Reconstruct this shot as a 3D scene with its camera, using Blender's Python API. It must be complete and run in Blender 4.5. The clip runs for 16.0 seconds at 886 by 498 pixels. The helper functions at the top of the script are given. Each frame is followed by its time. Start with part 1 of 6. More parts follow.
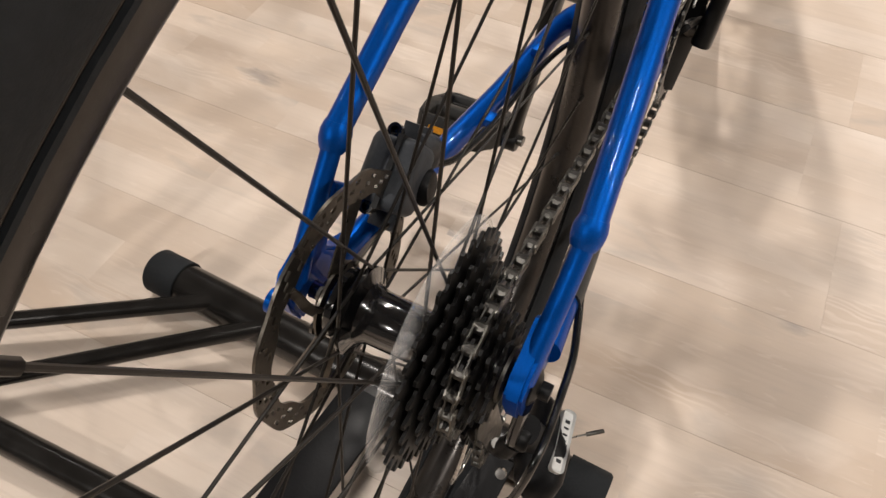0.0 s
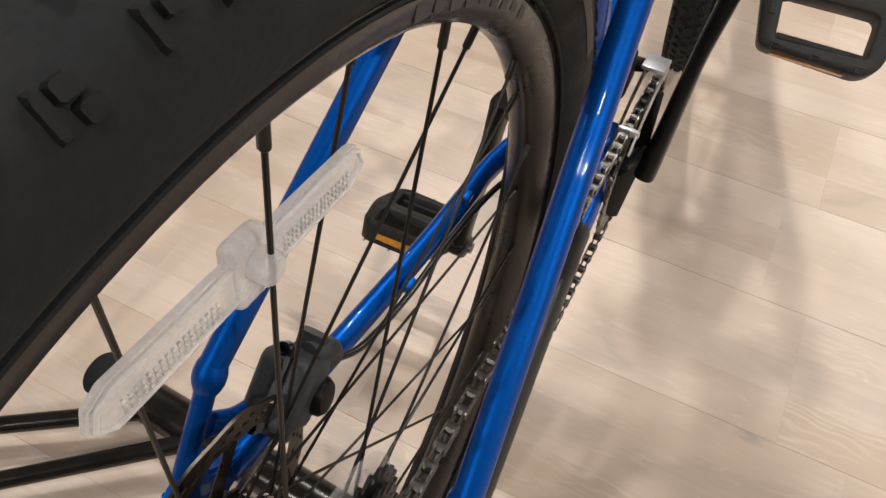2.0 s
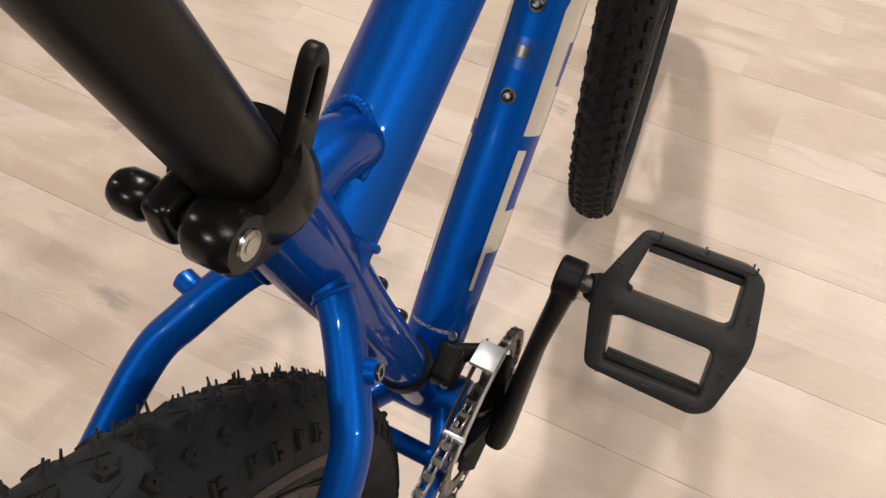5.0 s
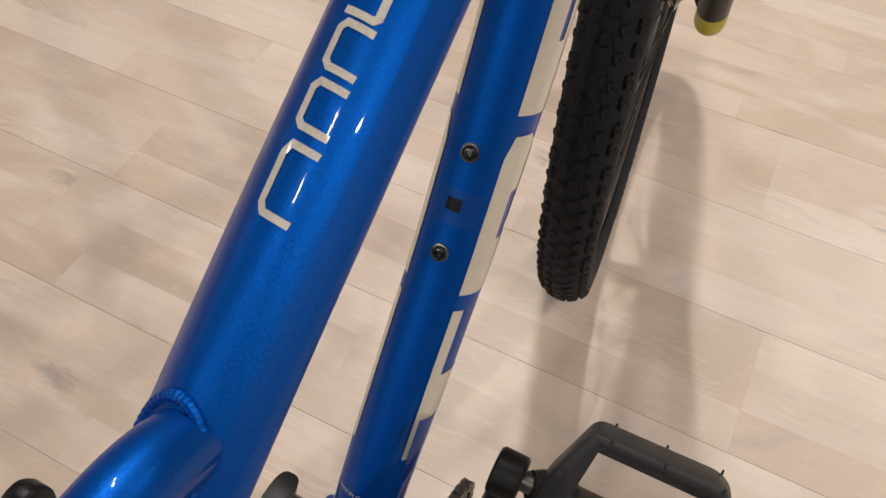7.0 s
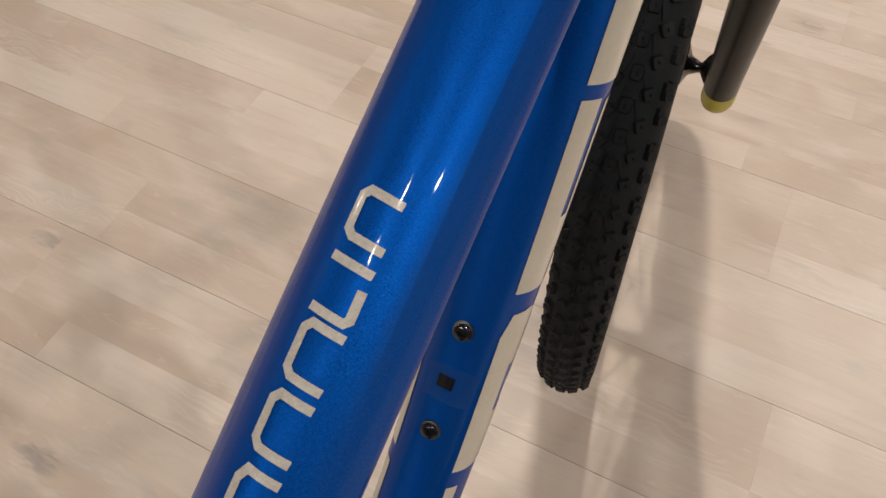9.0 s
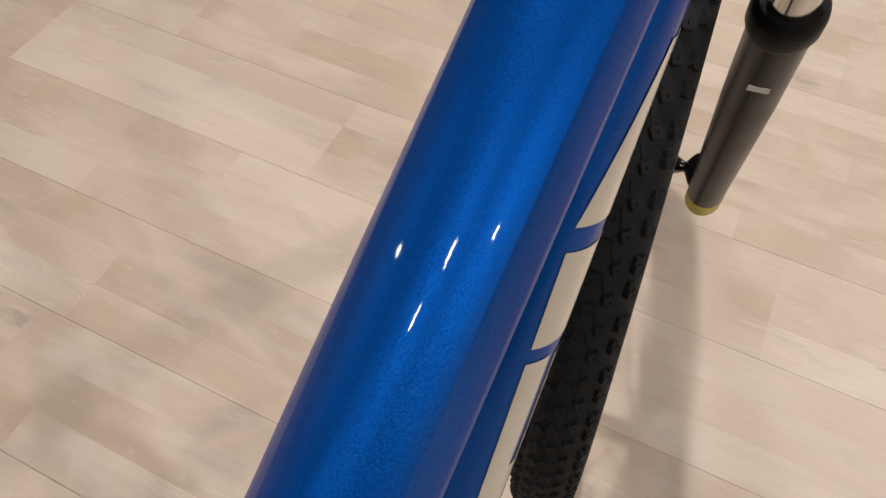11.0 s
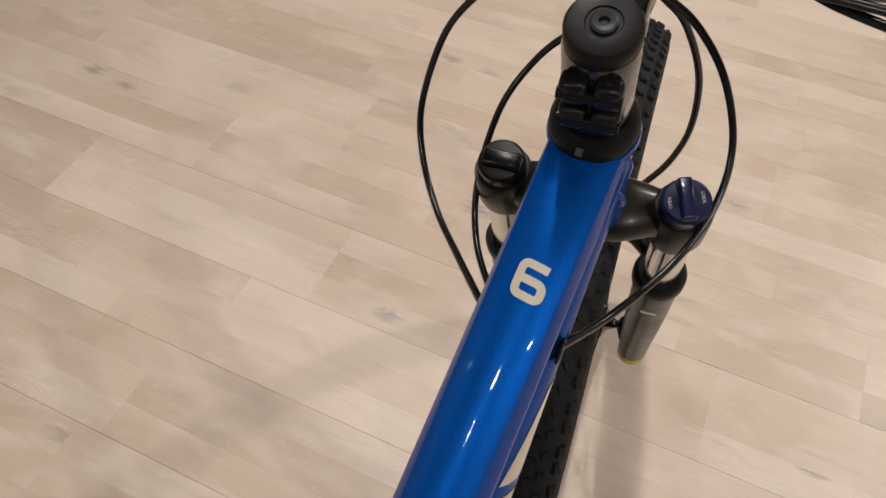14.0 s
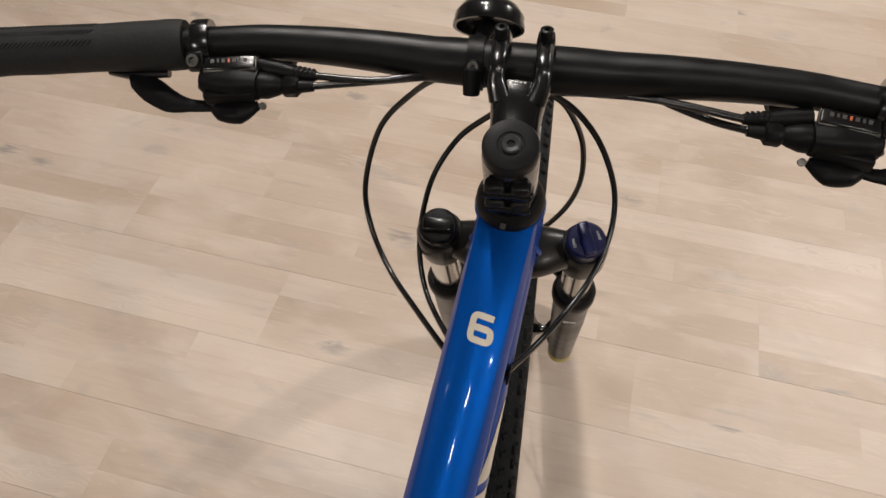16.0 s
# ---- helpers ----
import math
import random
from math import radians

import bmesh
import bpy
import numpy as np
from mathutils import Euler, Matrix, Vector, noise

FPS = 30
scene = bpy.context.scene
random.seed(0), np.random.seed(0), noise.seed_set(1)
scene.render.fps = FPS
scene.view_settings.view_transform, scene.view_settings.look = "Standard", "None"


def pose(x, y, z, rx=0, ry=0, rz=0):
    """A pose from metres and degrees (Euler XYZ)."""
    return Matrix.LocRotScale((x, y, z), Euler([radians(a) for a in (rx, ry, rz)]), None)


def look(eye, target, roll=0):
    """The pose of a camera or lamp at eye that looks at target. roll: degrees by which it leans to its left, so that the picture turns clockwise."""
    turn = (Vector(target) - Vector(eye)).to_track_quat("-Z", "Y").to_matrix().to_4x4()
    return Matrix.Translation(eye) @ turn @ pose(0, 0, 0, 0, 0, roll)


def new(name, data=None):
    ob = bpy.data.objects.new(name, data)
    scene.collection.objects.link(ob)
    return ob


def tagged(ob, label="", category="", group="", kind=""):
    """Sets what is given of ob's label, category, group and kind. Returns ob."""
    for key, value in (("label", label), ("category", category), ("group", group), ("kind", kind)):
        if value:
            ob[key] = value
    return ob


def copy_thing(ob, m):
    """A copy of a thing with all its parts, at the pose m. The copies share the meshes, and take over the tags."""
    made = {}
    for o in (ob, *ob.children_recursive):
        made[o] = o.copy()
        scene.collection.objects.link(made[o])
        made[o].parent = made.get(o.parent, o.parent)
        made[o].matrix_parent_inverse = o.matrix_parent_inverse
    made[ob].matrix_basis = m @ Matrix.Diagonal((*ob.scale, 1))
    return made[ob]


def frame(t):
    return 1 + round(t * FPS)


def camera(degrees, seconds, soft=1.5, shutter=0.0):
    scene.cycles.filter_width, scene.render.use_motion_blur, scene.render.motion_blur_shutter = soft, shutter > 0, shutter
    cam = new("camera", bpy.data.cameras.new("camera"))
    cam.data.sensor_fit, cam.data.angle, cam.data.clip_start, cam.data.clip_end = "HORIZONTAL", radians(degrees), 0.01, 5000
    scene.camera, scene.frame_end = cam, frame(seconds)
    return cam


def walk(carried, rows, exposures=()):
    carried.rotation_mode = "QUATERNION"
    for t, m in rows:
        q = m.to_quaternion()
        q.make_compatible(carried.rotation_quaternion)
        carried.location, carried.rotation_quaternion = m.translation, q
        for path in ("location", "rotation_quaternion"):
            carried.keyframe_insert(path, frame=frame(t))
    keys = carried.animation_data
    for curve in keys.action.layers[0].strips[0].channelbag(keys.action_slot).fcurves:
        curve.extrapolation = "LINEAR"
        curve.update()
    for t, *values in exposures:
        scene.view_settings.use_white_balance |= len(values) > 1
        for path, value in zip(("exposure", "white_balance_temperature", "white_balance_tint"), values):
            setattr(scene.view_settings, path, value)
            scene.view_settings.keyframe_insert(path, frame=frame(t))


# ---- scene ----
cam = camera(60.95, 16.0)
PATH = [
    (0, (0.1062, -0.1949, 0.7303), (-0.1502, 0.3620, -0.0597), 2.16),
    (0.5, (0.1014, -0.1582, 0.7293), (-0.1513, 0.3924, -0.0664), 2.41),
    (1, (0.1026, -0.1208, 0.7483), (-0.1477, 0.4241, -0.0520), 2.44),
    (1.5, (0.1070, -0.0930, 0.7828), (-0.1517, 0.4488, -0.0168), 1.95),
    (2, (0.1085, -0.0592, 0.7966), (-0.1472, 0.4800, -0.0058), 2.11),
    (2.5, (0.1136, -0.0230, 0.8112), (-0.1405, 0.5142, 0.0070), 2.21),
    (3, (0.1139, 0.0092, 0.8258), (-0.1396, 0.5436, 0.0195), 2.15),
    (3.5, (0.1128, 0.0477, 0.8533), (-0.1400, 0.5808, 0.0460), 1.98),
    (4, (0.1254, 0.0959, 0.8711), (-0.1268, 0.6251, 0.0609), 1.74),
    (4.2, (0.1230, 0.1219, 0.8788), (-0.1280, 0.6498, 0.0674), 1.77),
    (6.3, (0.1414, 0.2841, 0.8978), (-0.1116, 0.7911, 0.0738), 0.81),
    (6.5, (0.1357, 0.2987, 0.8997), (-0.1151, 0.8046, 0.0744), 0.88),
    (7, (0.1115, 0.3452, 0.8982), (-0.1395, 0.8486, 0.0714), 0.76),
    (7.5, (0.0914, 0.3776, 0.9059), (-0.1601, 0.8794, 0.0783), 0.66),
    (8, (0.0809, 0.4008, 0.9073), (-0.1691, 0.9027, 0.0793), 0.70),
    (8.5, (0.0755, 0.4202, 0.9125), (-0.1745, 0.9213, 0.0839), 0.63),
    (9, (0.0698, 0.4372, 0.9205), (-0.1796, 0.9382, 0.0917), 0.52),
    (9.2, (0.0687, 0.4433, 0.9243), (-0.1803, 0.9463, 0.0966), 0.42),
    (11.3, (0.0446, 0.5591, 0.9633), (-0.2073, 1.0614, 0.1361), 0.20),
    (11.5, (0.0488, 0.5635, 0.9733), (-0.2042, 1.0670, 0.1471), 0.25),
    (12, (0.0573, 0.5715, 0.9984), (-0.2005, 1.0887, 0.1823), 0.47),
    (12.5, (0.0516, 0.5775, 1.0361), (-0.2127, 1.1164, 0.2363), 0.88),
    (13, (0.0540, 0.5760, 1.0820), (-0.2136, 1.1237, 0.2893), 0.92),
    (13.5, (0.0484, 0.5607, 1.1300), (-0.2163, 1.1111, 0.3382), 1.00),
    (14, (0.0538, 0.5428, 1.1835), (-0.2021, 1.0976, 0.3919), 0.98),
    (14.5, (0.0570, 0.5350, 1.2137), (-0.1738, 1.1012, 0.4224), 1.09),
    (15, (0.0548, 0.5274, 1.2399), (-0.1483, 1.1042, 0.4487), 1.06),
    (15.5, (0.0495, 0.5118, 1.2694), (-0.1288, 1.0979, 0.4790), 0.93),
    (16, (0.0437, 0.4914, 1.3035), (-0.1105, 1.0911, 0.5183), 1.06),
]
walk(cam, [(t, look(eye, target, roll)) for t, eye, target, roll in PATH], [(0.0, 0.31), (1.5, 0.23), (4.0, 0.23), (6.5, 0.05), (9.0, -0.2), (12.0, -0.14), (14.0, -0.22), (16.0, -0.25)])

# ---- world and light ----
world = bpy.data.worlds.new("world")
scene.world = world
world.use_nodes = True
world.node_tree.nodes["Background"].inputs[0].default_value = (0.9, 0.86, 0.8, 1)
world.node_tree.nodes["Background"].inputs[1].default_value = 0.25
CEIL = 2.9
# ceiling spotlights: x, y, power in watts, width
LAMPS = [(-0.60, 1.95, 40.0, 0.09), (-0.42, 1.30, 10.0, 0.10), (-1.00, 2.10, 8.0, 0.09), (0.38, -0.70, 8.5, 0.12), (0.66, -0.42, 8.5, 0.12), (-3.80, -0.40, 26.0, 0.10), (3.10, -0.20, 76.0, 0.10), (-1.30, -3.00, 60.0, 0.10), (1.90, 3.60, 84.0, 0.12), (-3.40, 3.80, 4.0, 0.12)]
LAMP_COLOUR = (1.0, 0.930, 0.872)

# ---- materials ----


def principled(name, color, rough=0.5, metal=0.0, **more):
    mat = bpy.data.materials.new(name)
    mat.use_nodes = True
    bsdf = mat.node_tree.nodes["Principled BSDF"]
    bsdf.inputs["Base Color"].default_value = (*color, 1)
    bsdf.inputs["Roughness"].default_value = rough
    bsdf.inputs["Metallic"].default_value = metal
    for key, value in more.items():
        bsdf.inputs[key.replace("_", " ")].default_value = value
    return mat


def vary(mat, scale=60.0, amount=0.15, bump=0.0, rough=0.0, fine=400.0, stretch=(1, 1, 1)):
    """Noise at two scales on colour, relief and gloss."""
    tree = mat.node_tree
    N, L = tree.nodes, tree.links
    bsdf = N["Principled BSDF"]
    base = tuple(bsdf.inputs["Base Color"].default_value)
    coord = N.new("ShaderNodeTexCoord")
    mapping = N.new("ShaderNodeMapping")
    mapping.inputs["Scale"].default_value = stretch
    L.new(coord.outputs["Object"], mapping.inputs["Vector"])
    big = N.new("ShaderNodeTexNoise")
    big.inputs["Scale"].default_value, big.inputs["Detail"].default_value = scale, 4
    small = N.new("ShaderNodeTexNoise")
    small.inputs["Scale"].default_value, small.inputs["Detail"].default_value = fine, 3
    for tex in (big, small):
        L.new(mapping.outputs[0], tex.inputs["Vector"])
    mix = N.new("ShaderNodeMath")
    mix.operation = "ADD"
    L.new(big.outputs["Fac"], mix.inputs[0])
    L.new(small.outputs["Fac"], mix.inputs[1])
    ramp = N.new("ShaderNodeMapRange")
    ramp.inputs["From Min"].default_value, ramp.inputs["From Max"].default_value = 0.6, 1.4
    ramp.inputs["To Min"].default_value, ramp.inputs["To Max"].default_value = 1 - amount, 1 + amount
    L.new(mix.outputs[0], ramp.inputs["Value"])
    mul = N.new("ShaderNodeVectorMath")
    mul.operation = "SCALE"
    mul.inputs[0].default_value = base[:3]
    L.new(ramp.outputs[0], mul.inputs["Scale"])
    L.new(mul.outputs[0], bsdf.inputs["Base Color"])
    if bump:
        node = N.new("ShaderNodeBump")
        node.inputs["Strength"].default_value, node.inputs["Distance"].default_value = bump, 0.0006
        L.new(small.outputs["Fac"], node.inputs["Height"])
        L.new(node.outputs[0], bsdf.inputs["Normal"])
    if rough:
        r = bsdf.inputs["Roughness"].default_value
        rr = N.new("ShaderNodeMapRange")
        rr.inputs["From Min"].default_value, rr.inputs["From Max"].default_value = 0.3, 0.7
        rr.inputs["To Min"].default_value, rr.inputs["To Max"].default_value = max(0.02, r - rough), r + rough
        L.new(big.outputs["Fac"], rr.inputs["Value"])
        L.new(rr.outputs[0], bsdf.inputs["Roughness"])
    return mat


def paint_blue():
    """Metallic blue lacquer: flakes that tilt at random under a clear coat."""
    mat = principled("blue_lacquer", (0.0020, 0.070, 0.340), 0.43, 0.60, Specular_IOR_Level=0.1)
    N, L = mat.node_tree.nodes, mat.node_tree.links
    bsdf = N["Principled BSDF"]
    bsdf.inputs["Coat Weight"].default_value = 0.6
    bsdf.inputs["Specular Tint"].default_value = (0.05, 0.16, 0.55, 1)
    bsdf.inputs["Coat Roughness"].default_value = 0.012
    bsdf.inputs["Coat IOR"].default_value = 1.35
    coord = N.new("ShaderNodeTexCoord")
    cells = N.new("ShaderNodeTexVoronoi")
    cells.inputs["Scale"].default_value = 3900.0
    L.new(coord.outputs["Object"], cells.inputs["Vector"])
    rampc = N.new("ShaderNodeMapRange")
    rampc.inputs["To Min"].default_value, rampc.inputs["To Max"].default_value = 0.8, 1.25
    sep = N.new("ShaderNodeSeparateColor")
    L.new(cells.outputs["Color"], sep.inputs[0])
    L.new(sep.outputs[0], rampc.inputs["Value"])
    mul = N.new("ShaderNodeVectorMath")
    mul.operation = "SCALE"
    mul.inputs[0].default_value = (0.0020, 0.070, 0.340)
    L.new(rampc.outputs[0], mul.inputs["Scale"])
    L.new(mul.outputs[0], bsdf.inputs["Base Color"])
    geo = N.new("ShaderNodeNewGeometry")
    off = N.new("ShaderNodeVectorMath")
    off.operation = "MULTIPLY_ADD"
    off.inputs[1].default_value = (0.15, 0.15, 0.15)
    off.inputs[2].default_value = (-0.075, -0.075, -0.075)
    L.new(cells.outputs["Color"], off.inputs[0])
    add = N.new("ShaderNodeVectorMath")
    L.new(geo.outputs["Normal"], add.inputs[0])
    L.new(off.outputs[0], add.inputs[1])
    nrm = N.new("ShaderNodeVectorMath")
    nrm.operation = "NORMALIZE"
    L.new(add.outputs[0], nrm.inputs[0])
    L.new(nrm.outputs[0], bsdf.inputs["Normal"])
    wave = N.new("ShaderNodeTexNoise")
    wave.inputs["Scale"].default_value = 30.0
    wb = N.new("ShaderNodeBump")
    wb.inputs["Strength"].default_value, wb.inputs["Distance"].default_value = 0.025, 0.002
    L.new(coord.outputs["Object"], wave.inputs["Vector"])
    L.new(wave.outputs["Fac"], wb.inputs["Height"])
    L.new(wb.outputs[0], bsdf.inputs["Coat Normal"])
    return mat


def oak():
    """Pale limed oak: each board its own tone, with long grain, cathedral figure and faint dark stains."""
    mat = principled("limed_oak", (0.6, 0.5, 0.4), 0.42)
    N, L = mat.node_tree.nodes, mat.node_tree.links
    bsdf = N["Principled BSDF"]
    info = N.new("ShaderNodeObjectInfo")
    coord = N.new("ShaderNodeTexCoord")
    shift = N.new("ShaderNodeVectorMath")
    shift.operation = "MULTIPLY_ADD"
    shift.inputs[1].default_value = (17, 9, 5)
    comb = N.new("ShaderNodeCombineXYZ")
    geo = N.new("ShaderNodeNewGeometry")
    both = N.new("ShaderNodeMath")
    both.operation = "ADD"
    L.new(info.outputs["Random"], both.inputs[0])
    L.new(geo.outputs["Random Per Island"], both.inputs[1])
    chance = N.new("ShaderNodeMath")
    chance.operation = "FRACT"
    L.new(both.outputs[0], chance.inputs[0])
    for i in range(3):
        L.new(chance.outputs[0], comb.inputs[i])
    L.new(comb.outputs[0], shift.inputs[0])
    L.new(coord.outputs["Object"], shift.inputs[2])

    def noise_tex(scale, stretch, detail=5, dist=0.0):
        m = N.new("ShaderNodeMapping")
        m.inputs["Scale"].default_value = stretch
        L.new(shift.outputs[0], m.inputs["Vector"])
        n = N.new("ShaderNodeTexNoise")
        n.inputs["Scale"].default_value, n.inputs["Detail"].default_value = scale, detail
        n.inputs["Distortion"].default_value = dist
        L.new(m.outputs[0], n.inputs["Vector"])
        return n

    milk = noise_tex(5, (0.7, 1.0, 1), 6, 0.8)
    grain = noise_tex(60, (0.05, 1.4, 1), 6, 0.5)
    pores = noise_tex(190, (0.05, 1.0, 1), 4, 0.3)
    fleck = noise_tex(75, (0.22, 1.0, 1), 3, 1.4)
    blotch = noise_tex(6, (0.7, 1.5, 1), 5, 0.8)
    stain = noise_tex(13, (0.5, 1.2, 1), 5, 0.6)
    patch = noise_tex(4.5, (0.8, 1.6, 1), 2, 0.3)
    # knots: a few small dark spots with ragged edges, drawn out along the grain
    m = N.new("ShaderNodeMapping")
    m.inputs["Scale"].default_value = (1.5, 3.4, 1)
    L.new(shift.outputs[0], m.inputs["Vector"])
    ragged = N.new("ShaderNodeVectorMath")
    ragged.operation = "MULTIPLY_ADD"
    ragged.inputs[1].default_value = (0.10, 0.16, 0)
    L.new(fleck.outputs["Color"], ragged.inputs[0])
    L.new(m.outputs[0], ragged.inputs[2])
    knots = N.new("ShaderNodeTexVoronoi")
    knots.inputs["Scale"].default_value = 2.1
    L.new(ragged.outputs[0], knots.inputs["Vector"])
    some = N.new("ShaderNodeMath")
    some.operation = "MULTIPLY"
    some.inputs[1].default_value = 7.31
    L.new(chance.outputs[0], some.inputs[0])
    pick = N.new("ShaderNodeMath")
    pick.operation = "FRACT"
    L.new(some.outputs[0], pick.inputs[0])
    gate = N.new("ShaderNodeMapRange")
    gate.inputs["From Min"].default_value, gate.inputs["From Max"].default_value = 0.55, 0.9
    L.new(pick.outputs[0], gate.inputs["Value"])
    m = N.new("ShaderNodeMapping")
    m.inputs["Scale"].default_value = (2.2, 5.5, 1)
    L.new(shift.outputs[0], m.inputs["Vector"])
    figure = N.new("ShaderNodeTexWave")
    figure.wave_type, figure.bands_direction = "BANDS", "Y"
    figure.inputs["Scale"].default_value = 5.0
    figure.inputs["Distortion"].default_value = 17.0
    figure.inputs["Detail"].default_value = 2.5
    figure.inputs["Detail Scale"].default_value = 0.9
    L.new(m.outputs[0], figure.inputs["Vector"])

    def blend(fac_socket, lo, hi, colour, amount, before):
        r = N.new("ShaderNodeMapRange")
        r.inputs["From Min"].default_value, r.inputs["From Max"].default_value = lo, hi
        r.inputs["To Max"].default_value = amount
        L.new(fac_socket, r.inputs["Value"])
        mix = N.new("ShaderNodeMix")
        mix.data_type = "RGBA"
        L.new(r.outputs[0], mix.inputs["Factor"])
        L.new(before, mix.inputs[6])
        mix.inputs[7].default_value = (*colour, 1)
        return mix.outputs[2]

    tone = N.new("ShaderNodeValToRGB")
    tone.color_ramp.elements[0].color = (0.480, 0.374, 0.288, 1)
    tone.color_ramp.elements[1].color = (0.598, 0.498, 0.410, 1)
    L.new(chance.outputs[0], tone.inputs[0])
    # each row of boards has a tone of its own that changes slowly along it
    turn = N.new("ShaderNodeMapping")
    turn.inputs["Rotation"].default_value = (0, 0, -math.radians(0.6))
    L.new(geo.outputs["Position"], turn.inputs["Vector"])
    split = N.new("ShaderNodeSeparateXYZ")
    L.new(turn.outputs[0], split.inputs[0])
    steps = []
    for op, value in (("SUBTRACT", 0.9685), ("DIVIDE", 0.18729), ("FLOOR", 0.0), ("MULTIPLY", 3.77)):
        node = N.new("ShaderNodeMath")
        node.operation = op
        node.inputs[1].default_value = value
        L.new(steps[-1].outputs[0] if steps else split.outputs[1], node.inputs[0])
        steps.append(node)
    lay = N.new("ShaderNodeCombineXYZ")
    L.new(split.outputs[0], lay.inputs[0])
    L.new(steps[-1].outputs[0], lay.inputs[1])
    row_tone = N.new("ShaderNodeTexNoise")
    row_tone.inputs["Scale"].default_value, row_tone.inputs["Detail"].default_value = 0.9, 2
    L.new(lay.outputs[0], row_tone.inputs["Vector"])
    zone = N.new("ShaderNodeMapRange")
    zone.inputs["From Min"].default_value, zone.inputs["From Max"].default_value = 0.46, 0.60
    L.new(patch.outputs["Fac"], zone.inputs["Value"])
    waves = N.new("ShaderNodeMath")
    waves.operation = "MULTIPLY"
    L.new(figure.outputs["Fac"], waves.inputs[0])
    L.new(zone.outputs[0], waves.inputs[1])
    some_waves = N.new("ShaderNodeMath")
    some_waves.operation = "MULTIPLY"
    L.new(waves.outputs[0], some_waves.inputs[0])
    L.new(gate.outputs[0], some_waves.inputs[1])
    c = tone.outputs[0]
    c = blend(row_tone.outputs["Fac"], 0.48, 0.62, (0.455, 0.36, 0.28), 0.5, c)
    c = blend(row_tone.outputs["Fac"], 0.48, 0.36, (0.64, 0.55, 0.47), 0.5, c)
    c = blend(blotch.outputs["Fac"], 0.46, 0.66, (0.645, 0.555, 0.475), 0.5, c)
    c = blend(some_waves.outputs[0], 0.30, 0.75, (0.68, 0.585, 0.50), 0.35, c)
    c = blend(some_waves.outputs[0], 0.78, 0.98, (0.40, 0.32, 0.255), 0.32, c)
    c = blend(milk.outputs["Fac"], 0.54, 0.72, (0.68, 0.605, 0.535), 0.35, c)
    c = blend(grain.outputs["Fac"], 0.50, 0.74, (0.40, 0.32, 0.26), 0.18, c)
    c = blend(pores.outputs["Fac"], 0.54, 0.72, (0.36, 0.29, 0.235), 0.14, c)
    c = blend(fleck.outputs["Fac"], 0.62, 0.69, (0.70, 0.61, 0.53), 0.20, c)
    c = blend(stain.outputs["Fac"], 0.60, 0.76, (0.33, 0.30, 0.275), 0.45, c)
    c = blend(knots.outputs["Distance"], 0.13, 0.03, (0.20, 0.185, 0.18), 0.6, c)
    L.new(c, bsdf.inputs["Base Color"])
    b = N.new("ShaderNodeBump")
    b.inputs["Strength"].default_value, b.inputs["Distance"].default_value = 0.25, 0.0006
    L.new(grain.outputs["Fac"], b.inputs["Height"])
    L.new(b.outputs[0], bsdf.inputs["Normal"])
    rr = N.new("ShaderNodeMapRange")
    rr.inputs["To Min"].default_value, rr.inputs["To Max"].default_value = 0.3, 0.6
    L.new(blotch.outputs["Fac"], rr.inputs["Value"])
    L.new(rr.outputs[0], bsdf.inputs["Roughness"])
    return mat


BLUE = paint_blue()
OAK = oak()
RUBBER = vary(principled("tyre_rubber", (0.0110, 0.0126, 0.0142), 0.74, Specular_IOR_Level=0.22), 40, 0.25, 0.5, 0.12)
KNOB = vary(principled("tread_rubber", (0.0095, 0.0103, 0.0110), 0.66, Specular_IOR_Level=0.2), 90, 0.25, 0.4, 0.12)
PATCH = vary(principled("printed_rubber_patch", (0.044, 0.034, 0.033), 0.55, Specular_IOR_Level=0.25), 300, 0.3, 0.3)
GRIP = vary(principled("grip_rubber", (0.018, 0.018, 0.018), 0.68, Specular_IOR_Level=0.22), 50, 0.2, 0.5)
MATT = vary(principled("matt_black_metal", (0.006, 0.006, 0.006), 0.38, 0.0, Specular_IOR_Level=0.2), 50, 0.2, 0.15, 0.08)
ORANGE_MARK = principled("orange_print", (0.45, 0.09, 0.03), 0.45)
GLOSS = vary(principled("gloss_black_lacquer", (0.005, 0.005, 0.0055), 0.22, 0.0, Coat_Weight=0.5, Coat_Roughness=0.08), 40, 0.2, 0.0, 0.05)
RIM = vary(principled("anodised_rim", (0.035, 0.031, 0.028), 0.32, 0.6), 40, 0.2, 0.1, 0.08)
SPOKE = vary(principled("black_spoke_steel", (0.014, 0.012, 0.010), 0.38, 0.5), 80, 0.2)
PLASTIC = vary(principled("black_plastic", (0.0055, 0.0055, 0.006), 0.45, Specular_IOR_Level=0.13), 60, 0.2, 0.25, 0.1)
PEDAL = vary(principled("pedal_nylon", (0.026, 0.026, 0.025), 0.5, Specular_IOR_Level=0.22), 70, 0.2, 0.3, 0.1)
STEEL = vary(principled("bright_steel", (0.5, 0.49, 0.47), 0.26, 1.0), 60, 0.15, 0.05, 0.1)
DARKSTEEL = vary(principled("dark_steel", (0.13, 0.125, 0.115), 0.38, 0.95), 60, 0.25, 0.1, 0.12)
ROTOR = vary(principled("brake_rotor_steel", (0.12, 0.108, 0.092), 0.36, 1.0), 90, 0.2, 0.1, 0.1)
CASSETTE = vary(principled("black_sprocket_steel", (0.006, 0.0057, 0.0054), 0.45, 0.2, Specular_IOR_Level=0.3), 60, 0.25, 0.1, 0.1)
